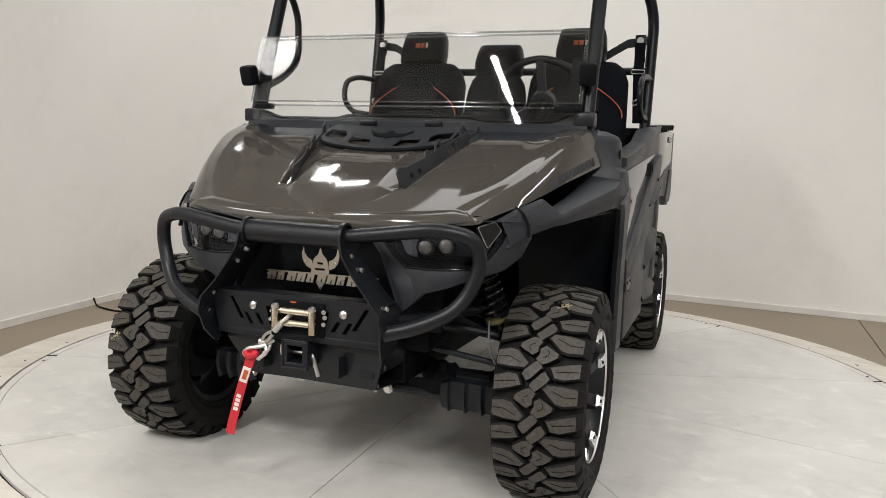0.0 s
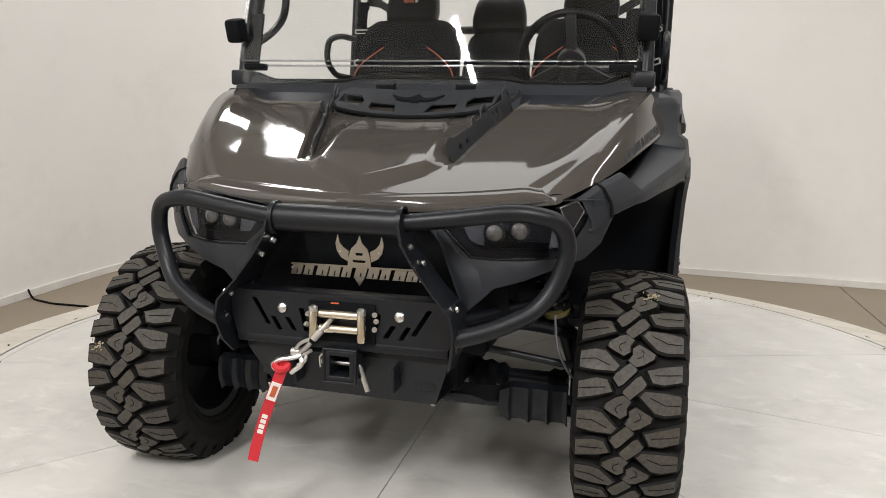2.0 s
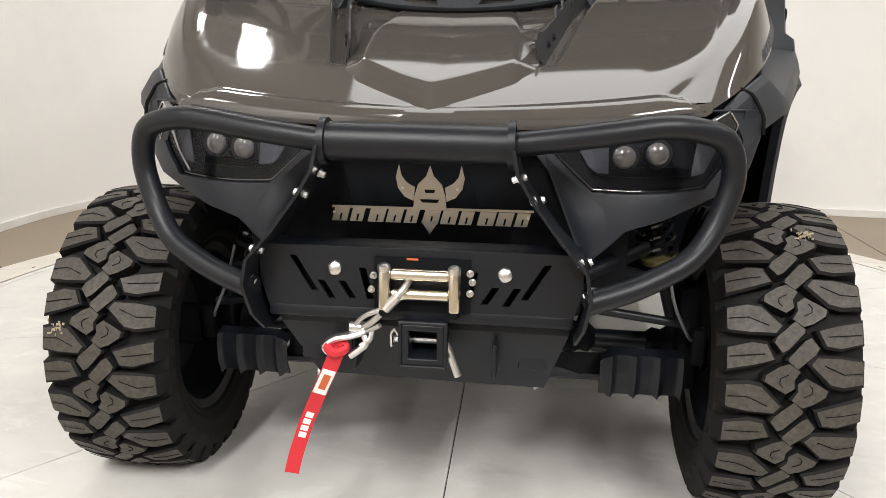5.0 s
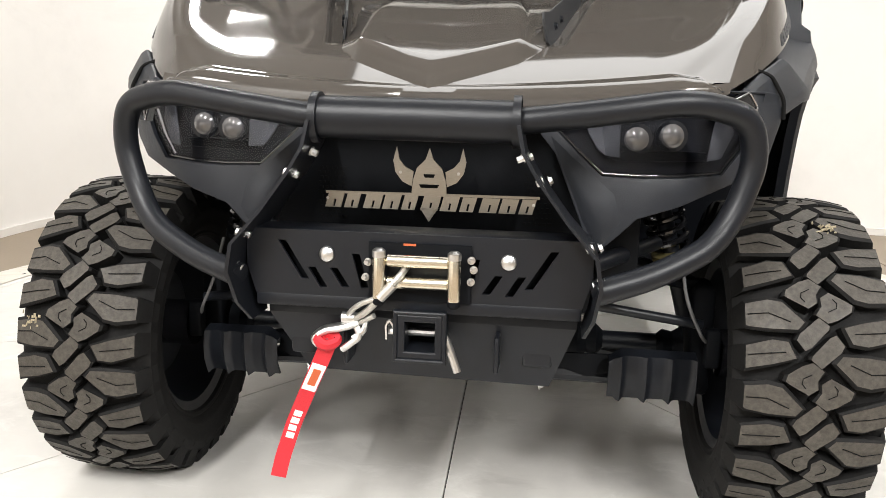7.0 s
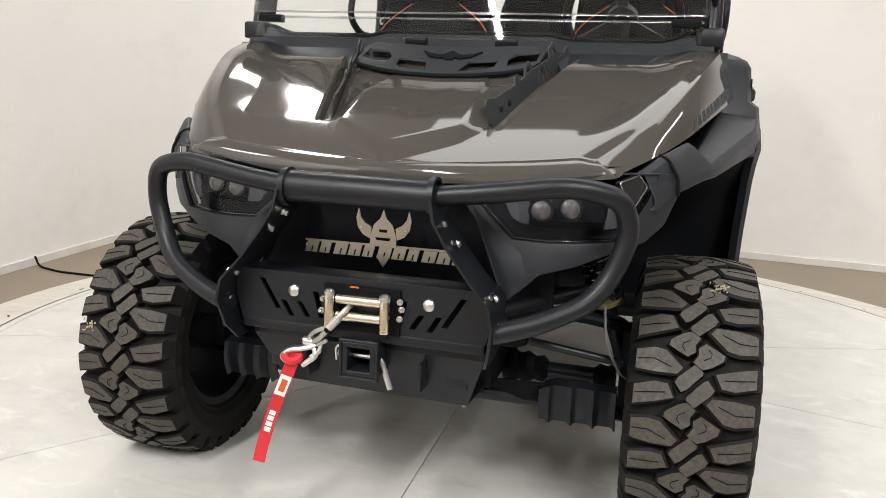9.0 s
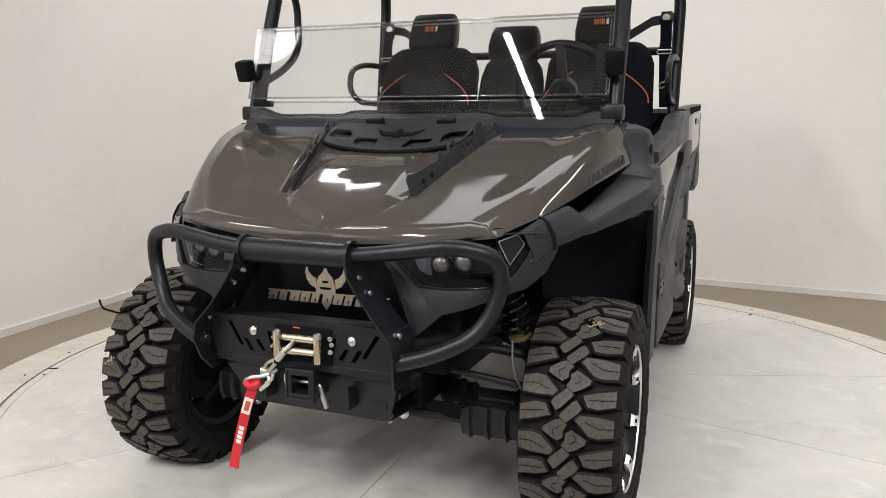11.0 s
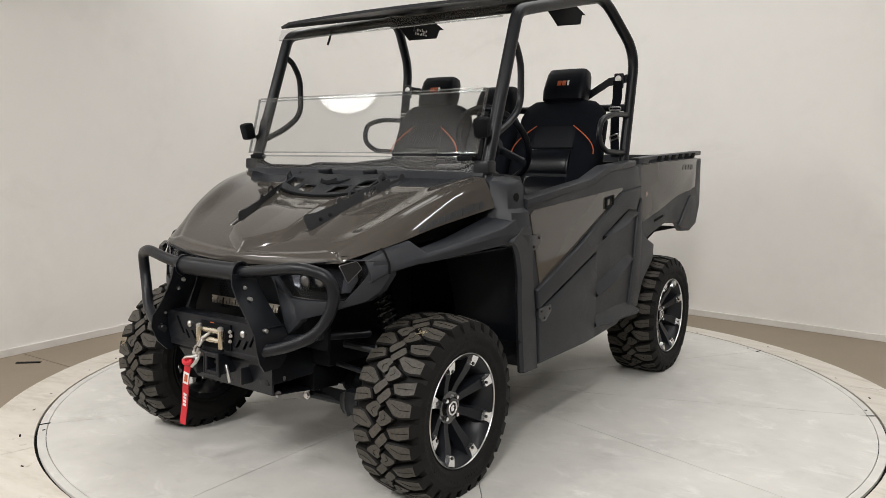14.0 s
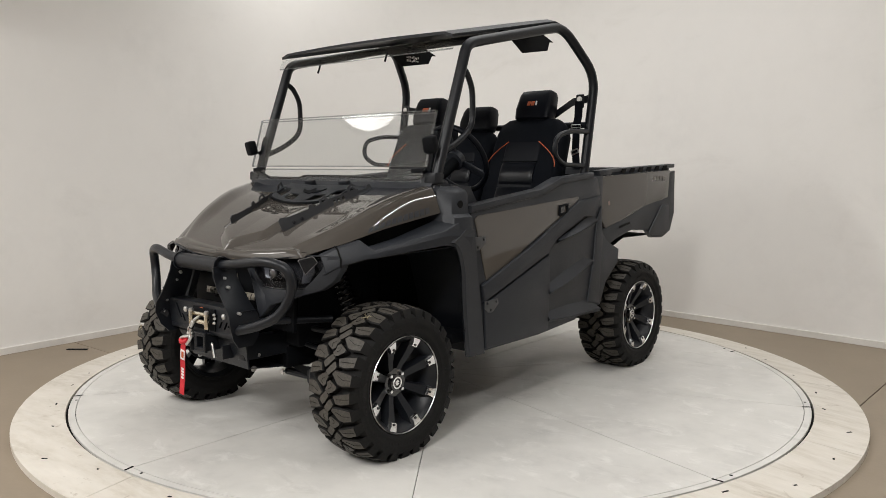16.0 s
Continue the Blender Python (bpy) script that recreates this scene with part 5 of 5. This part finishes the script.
for z, w in ((0.690, 0.010), (0.672, 0.018)):
    part("emblem_slot", plate([[(-w, z), (w, z), (w * 0.8, z - 0.006), (-w * 0.8, z - 0.006)]], 0.001, lambda a, b, c: (a, NY - 0.0052 - c, b)), GAP, emblem, smooth=0)
for s in (1, -1):
    horn = [(s * a, b) for a, b in ((0.031, 0.668), (0.048, 0.676), (0.060, 0.692), (0.064, 0.712), (0.058, 0.736), (0.053, 0.714), (0.043, 0.702), (0.028, 0.694))]
    part("emblem_horn", plate([horn], 0.003, lambda a, b, c: (a, NY - 0.001 - c, b)), BRUSHED, emblem, smooth=0)
    bolt((s * 0.051, NY - 0.004, 0.692), (0, -1, 0), 0.003, 0.002, emblem, washer=False)
    bolt((s * 0.182, NY - 0.002, 0.642), (0, -1, 0), 0.003, 0.002, emblem, washer=False)

for s in (1, -1):
    F = lambda d: (lambda a, b, c: (s * a, front_y(a, b) - d - c, b))
    lens_loop = [(0.232, 0.772), (0.265, 0.745), (0.298, 0.714), (0.36, 0.712), (0.42, 0.713), (0.485, 0.717), (0.512, 0.750), (0.535, 0.785), (0.550, 0.832), (0.49, 0.834), (0.42, 0.826), (0.34, 0.815), (0.255, 0.802)]
    rim_loop = [(0.212, 0.776), (0.250, 0.738), (0.292, 0.700), (0.36, 0.698), (0.42, 0.699), (0.492, 0.703), (0.525, 0.742), (0.55, 0.785), (0.566, 0.838), (0.49, 0.840), (0.42, 0.832), (0.34, 0.821), (0.24, 0.806)]
    lens_loop = [(a + (c - a) * 0.62, b + (d - b) * 0.62) for (a, b), (c, d) in zip(lens_loop, rim_loop)]
    pod_loop = [(0.195, 0.792), (0.190, 0.765), (0.215, 0.735), (0.270, 0.60), (0.288, 0.572), (0.325, 0.605), (0.352, 0.632), (0.42, 0.652), (0.48, 0.676), (0.55, 0.700), (0.585, 0.735), (0.606, 0.79), (0.600, 0.838), (0.57, 0.842)]
    outer = pod_loop + [(0.49, 0.842), (0.42, 0.834), (0.34, 0.823), (0.24, 0.808)]
    pod = part("headlight_pod", plate([outer, rim_loop], 0.035, F(-0.030), 0.006), PLASTIC, car, "black moulded headlight surround", smooth=28)
    # facet that sweeps from the lens corner to the lower tip
    secs = [[(s * a, front_y(a, b) - d, b) for a, b, d in row] for row in (
        ((0.205, 0.765, 0.004), (0.238, 0.735, 0.018), (0.262, 0.715, 0.004)), ((0.235, 0.690, 0.004), (0.275, 0.665, 0.022), (0.315, 0.670, 0.004)), ((0.262, 0.625, 0.004), (0.296, 0.615, 0.020), (0.330, 0.628, 0.003)), ((0.285, 0.578, 0.002), (0.292, 0.578, 0.006), (0.300, 0.584, 0.002)))]
    part("pod_facet", loft(secs), PLASTIC, pod, smooth=75)
    lamp = part("headlight", plate([rim_loop], 0.006, F(-0.050)), HOUSING, car, "smoked headlight with two round projectors")
    part("lamp_rim", plate([rim_loop, lens_loop], 0.024, F(-0.030), 0.002), GLOSSY, lamp)
    for xx, zz in ((0.345, 0.761), (0.402, 0.767)):
        yy = front_y(xx, zz)
        part("projector", lathe([(yy + 0.045, 0.024), (yy + 0.012, 0.022), (yy + 0.008, 0.018), (yy + 0.003, 0.010), (yy + 0.001, 0.0005)], 24, "y", (s * xx, 0, zz)), BEAD, lamp, "clear round projector lens")
        part("projector_ring", lathe([(yy + 0.04, 0.023), (yy + 0.010, 0.026), (yy + 0.010, 0.023)], 24, "y", (s * xx, 0, zz)), SATIN, lamp)
    part("side_reflector", plate([[(0.468, 0.724), (0.494, 0.728), (0.515, 0.770), (0.508, 0.812), (0.482, 0.806), (0.474, 0.770)]], 0.004, F(-0.026), 0.0015), REFLECTOR, lamp, "pale side reflector")
    secs = [[(s * a, front_y(a, b) + d, b) for a, b, d in row] for row in (
        ((0.262, 0.792, 0.018), (0.268, 0.770, 0.026), (0.285, 0.742, 0.020)), ((0.290, 0.796, 0.030), (0.292, 0.768, 0.044), (0.298, 0.732, 0.032)), ((0.318, 0.800, 0.018), (0.319, 0.766, 0.022), (0.320, 0.730, 0.018)))]
    part("inner_reflector", thicken(loft(secs, cap=False), 0.002), REFLECTOR, lamp, "pale dished reflector", smooth=60)
    part("lamp_shelf", plate([[(0.300, 0.728), (0.325, 0.722), (0.465, 0.724), (0.470, 0.738), (0.420, 0.742), (0.330, 0.740)]], 0.010, F(-0.036), 0.002), SATIN, lamp)
    lens = part("lens", plate([lens_loop], 0.003, F(-0.008)), LENS, lamp, "smoked clear lens")
    lens.visible_shadow = False
    corners = [Vector(p) for p in ((0.486, -0.337, 0.826), (0.520, -0.287, 0.840), (0.537, -0.278, 0.816), (0.512, -0.322, 0.768))]
    out = Vector((0.78, -0.62, 0.0)) * 0.012
    side_lens = part("side_lens", soften(loft([[(s * (p + out * k).x, (p + out * k).y, p.z) for p in corners] for k in (0.0, 0.6, 1.0)], True), 0.002, 1), GLOSSY, lamp, "glossy dark side lens")
    part("lens_rim", tube([(s * (p + out * 1.05).x, (p + out * 1.05).y, p.z) for p in corners], 0.0018, 0.006, 6, True), CHROME, side_lens)
    part("side_marker", box(s * 0.548, -0.246, 0.812, 0.004, 0.016, 0.02, 0.001, pose(0, 0, 0, 0, 0, s * 60)), BEAD, lamp)

# bull bar, brackets and winch plate
bar = part("bull_bar", rod((-0.150, -0.478, 0.789), (0.154, -0.478, 0.787), 0.033, 20), SATIN, car, "satin black tubular front bumper")
for s in (1, -1):
    part("bar_clamp", lathe([(-0.006, 0.034), (-0.006, 0.040), (0.006, 0.040), (0.006, 0.034)], 24, "x", (s * 0.156, -0.478, 0.788), closed=True), SATIN, bar)
    part("bar_loop", tube([(s * 0.150, -0.478, 0.788), (s * 0.27, -0.472, 0.803), (s * 0.418, -0.450, 0.825), (s * 0.509, -0.412, 0.802), (s * 0.527, -0.395, 0.735), (s * 0.500, -0.405, 0.652), (s * 0.461, -0.430, 0.597), (s * 0.372, -0.465, 0.554), (s * 0.285, -0.492, 0.531)], 0.0205, 0.055, 16), SATIN, bar)
    path = [(0.160, -0.470, 0.785, 0.052), (0.168, -0.470, 0.745, 0.056), (0.195, -0.467, 0.700, 0.060), (0.240, -0.464, 0.640, 0.062), (0.284, -0.462, 0.590, 0.070), (0.292, -0.460, 0.545, 0.072), (0.284, -0.452, 0.490, 0.060), (0.272, -0.446, 0.455, 0.035)]
    secs = [[(s * (x - 0.003), y - w, z), (s * (x + 0.003), y - w, z), (s * (x + 0.003), y + w, z), (s * (x - 0.003), y + w, z)] for x, y, z, w in path]
    brk = part("bumper_bracket", loft(secs, True), SATIN, bar, "black steel bracket plate")
    for x, y, z in ((0.172, -0.476, 0.735), (0.203, -0.478, 0.700), (0.284, -0.482, 0.600), (0.296, -0.490, 0.548)):
        bolt((s * (x + 0.004), y, z), (s * 0.9, 0, 0.4), 0.006, 0.006, brk)
        bolt((s * (x - 0.004), y, z), (-s * 0.9, 0, -0.4), 0.006, 0.012, brk)


def quad_slot(x0, z0, x1, z1, w):
    d = Vector((x1 - x0, z1 - z0)).normalized() * (w / 2)
    n = Vector((w / 2, 0))
    return [(x0 - n.x, z0), (x0 + n.x, z0), (x1 + n.x, z1), (x1 - n.x, z1)]


slots = []
for s in (1, -1):
    for x0, z0, x1, z1 in ((-0.222, 0.588, -0.183, 0.525), (-0.172, 0.545, -0.152, 0.512), (-0.135, 0.545, -0.115, 0.514), (-0.098, 0.570, -0.083, 0.514)):
        slots.append([(s * a, b) for a, b in quad_slot(x0, z0, x1, z1, 0.013)])
wp = part("winch_plate", plate([[(-0.282, 0.606), (0.282, 0.606), (0.282, 0.545), (0.268, 0.498), (-0.268, 0.498), (-0.282, 0.545)]] + slots, 0.006, lambda a, b, c: (a, -0.460 - c, b)), SATIN, bar, "black slotted winch plate", smooth=0)
part("plate_lip", box(0, -0.43, 0.604, 0.56, 0.07, 0.006, 0.002), SATIN, wp)
part("plate_back", box(0, -0.42, 0.545, 0.54, 0.02, 0.10, 0.003), LINER, wp)
part("lower_lip", box(0, -0.452, 0.488, 0.535, 0.03, 0.022, 0.004), SATIN, wp)
for x in (-0.146, 0.150):
    part("round_bolt", lathe([(-0.466, 0.013), (-0.471, 0.012), (-0.475, 0.007), (-0.476, 0.0005)], 20, "y", (x, 0, 0.568)), ZINC, wp, "domed zinc bolt")

# roller fairlead with hook and strap
lead = part("fairlead", plate([[(-0.075, 0.592), (0.091, 0.592), (0.091, 0.498), (-0.075, 0.498)], [(-0.042, 0.572), (-0.042, 0.520), (0.058, 0.520), (0.058, 0.572)]], 0.006, lambda a, b, c: (a, -0.467 - c, b)), LINER, wp, "roller fairlead", smooth=0)
for x in (-0.053, 0.067):
    part("roller", lathe([(0.508, 0.010), (0.510, 0.0105), (0.572, 0.0105), (0.574, 0.010)], 20, "z", (x, -0.497, 0)), NICKEL, lead, "nickel roller")
    part("roller_cap", lathe([(0.574, 0.011), (0.584, 0.011), (0.588, 0.006)], 12, "z", (x, -0.497, 0)), ZINC, lead)
    part("roller_cap", lathe([(0.496, 0.007), (0.500, 0.010), (0.508, 0.010)], 12, "z", (x, -0.497, 0)), LINER, lead)
for z in (0.566, 0.531):
    part("roller", lathe([(-0.043, 0.009), (-0.041, 0.0105), (0.055, 0.0105), (0.057, 0.009)], 20, "x", (0, -0.484, z)), NICKEL, lead, "nickel roller")
for x, z in ((0.091, 0.570), (0.095, 0.555), (0.091, 0.535), (-0.075, 0.560), (-0.079, 0.535)):
    bolt((x, -0.474, z), (0.3 if x > 0 else -0.3, -1, 0), 0.0048, 0.009, lead)
part("warning_label", plate([[(-0.018, 0.589), (0.002, 0.589), (0.002, 0.5925), (-0.018, 0.5925)]], 0.001, lambda a, b, c: (a, -0.4735 - c, b)), ORANGE, lead, smooth=0)
rope = part("winch_rope", tube([(-0.012, -0.47, 0.556), (-0.018, -0.500, 0.545), (-0.045, -0.503, 0.515), (-0.075, -0.488, 0.480), (-0.100, -0.474, 0.462)], 0.006, 0.02, 8), CABLE, bar, "steel winch rope with hook")
part("rope_eye", tube([(-0.045, -0.503, 0.512), (-0.090, -0.492, 0.492), (-0.112, -0.474, 0.466), (-0.095, -0.474, 0.454), (-0.062, -0.490, 0.475)], 0.0045, 0.02, 8), CABLE, rope)
part("rope_sleeve", rod((-0.028, -0.503, 0.532), (-0.050, -0.502, 0.508), 0.009, 10), ZINC, rope)
part("shackle_pin", lathe([(-0.014, 0.010), (0.014, 0.010)], 12, "x", (-0.105, -0.472, 0.464)), ZINC, rope)
hook = part("hook", tube([(-0.092, -0.474, 0.458), (-0.118, -0.480, 0.450), (-0.146, -0.484, 0.446), (-0.164, -0.484, 0.430), (-0.154, -0.482, 0.418), (-0.138, -0.480, 0.426)], 0.011, 0.03, 10, flat=0.7), ZINC, rope, "zinc safety hook")
part("hook_latch", tube([(-0.092, -0.482, 0.452), (-0.086, -0.486, 0.438), (-0.106, -0.487, 0.422), (-0.116, -0.486, 0.414)], 0.006, 0.015, 8), ZINC, hook)
part("hook_spring", tube([(-0.078, -0.478, 0.462), (-0.080, -0.484, 0.446), (-0.098, -0.486, 0.434)], 0.005, 0.01, 8), ZINC, hook)

rows = []
STRAP = [(0.0, -0.138, -0.480, 0.428), (0.12, -0.150, -0.478, 0.400), (0.3, -0.176, -0.466, 0.345), (0.6, -0.212, -0.450, 0.262), (0.85, -0.236, -0.440, 0.194), (1.0, -0.247, -0.434, 0.155)]


def strap_point(t, w, off):
    x, y, z = lerp(STRAP, t)
    x2, y2, z2 = lerp(STRAP, min(1, t + 0.05))
    x1, y1, z1 = lerp(STRAP, max(0, t - 0.05))
    d = Vector((x2 - x1, y2 - y1, z2 - z1)).normalized()
    across = Vector((0.95, 0.12, 0.28))
    across = (across - d * across.dot(d)).normalized()
    return Vector((x, y, z)) + across * w + d.cross(across) * off


for i in range(25):
    t = i / 24
    wv = 0.003 * math.sin(t * 7)
    rows.append([strap_point(t, w, wv + o) for w, o in ((-0.0135, 0), (0.0135, 0), (0.0135, 0.003), (-0.0135, 0.003))])
strap = part("strap", loft(rows, True), RED, bar, "red webbing pull strap with pale print")
part("strap_loop", tube([(-0.126, -0.478, 0.424), (-0.144, -0.490, 0.418), (-0.158, -0.484, 0.428), (-0.146, -0.474, 0.434)], 0.010, 0.01, 8, True, flat=1.6), RED, strap)
part("strap_patch", loft([[strap_point(t, w, o + 0.003 * math.sin(t * 7)) for w, o in ((-0.012, 0.0028), (0.012, 0.0028), (0.012, 0.0042), (-0.012, 0.0042))] for t in (0.17, 0.23, 0.29, 0.34)], True), WHITE, strap, "pale printed patch", smooth=0)
part("patch_print", loft([[strap_point(t, w, o + 0.003 * math.sin(t * 7)) for w, o in ((-0.006, 0.004), (0.007, 0.004), (0.007, 0.0052), (-0.006, 0.0052))] for t in (0.20, 0.25, 0.30)], True), ORANGE, strap, smooth=0)
for i in range(4):
    t0 = 0.50 + i * 0.055
    part("strap_print", loft([[strap_point(t, w, o + 0.003 * math.sin(t * 7)) for w, o in ((-0.007, 0.0028), (0.007, 0.0028), (0.007, 0.0042), (-0.007, 0.0042))] for t in (t0, t0 + 0.02, t0 + 0.04)], True), WHITE, strap, smooth=0)

# skid plate, receiver, pin
skid = part("skid_plate", loft([[(-0.258, -0.432, 0.474), (0.264, -0.432, 0.470), (0.264, -0.424, 0.470), (-0.258, -0.424, 0.474)], [(-0.256, -0.436, 0.458), (0.262, -0.436, 0.455), (0.262, -0.428, 0.455), (-0.256, -0.428, 0.458)],
                                [(-0.196, -0.400, 0.348), (0.222, -0.400, 0.342), (0.222, -0.392, 0.342), (-0.196, -0.392, 0.348)], [(-0.19, -0.05, 0.30), (0.21, -0.05, 0.30), (0.21, -0.05, 0.308), (-0.19, -0.05, 0.308)]], True), SATIN, car, "black folded steel skid plate", smooth=15)
for x in (0.135, -0.115):
    part("tow_tab", soften(box(x, -0.440, 0.412, 0.008, 0.055, 0.062, 0.004), 0.001), SATIN, skid)
sq = lambda r: [(-r, -r), (r, -r), (r, r), (-r, r)]
hit = part("receiver", plate([sq(0.037), sq(0.024)], 0.10, lambda a, b, c: (0.014 + a, -0.400 - c, 0.446 + b), 0.003), SATIN, car, "square black tow receiver", smooth=0)
part("receiver_collar", plate([sq(0.043), sq(0.036)], 0.014, lambda a, b, c: (0.014 + a, -0.488 - c, 0.446 + b), 0.003), SATIN, hit, smooth=0)
part("receiver_back", box(0.014, -0.41, 0.446, 0.05, 0.004, 0.05, 0), GAP, hit)
part("receiver_gusset", box(0.03, -0.44, 0.487, 0.15, 0.05, 0.012, 0.003), SATIN, hit)
part("hitch_pin", tube([(-0.045, -0.462, 0.444), (0.040, -0.462, 0.444), (0.052, -0.463, 0.436), (0.072, -0.463, 0.380)], 0.0068, 0.016, 10), ZINC, hit, "bent zinc hitch pin")
part("pin_clip", tube([(-0.045, -0.472, 0.432), (-0.045, -0.478, 0.458), (-0.038, -0.48, 0.468), (-0.032, -0.478, 0.455)], 0.0028, 0.006, 6), ZINC, hit)
for s in (1, -1):
    for x, y, z in ((0.218, -0.345, 0.395), (0.206, -0.360, 0.335)):
        bolt((s * x, y, z), (s, -0.2, 0), 0.010, 0.008, skid)
    part("frame_horn", box(s * 0.20, -0.30, 0.43, 0.05, 0.24, 0.10, 0.006), SATIN, car)
    part("upper_brace", rod((s * 0.28, -0.40, 0.555), (s * 0.42, -0.10, 0.545), 0.015), SATIN, car)
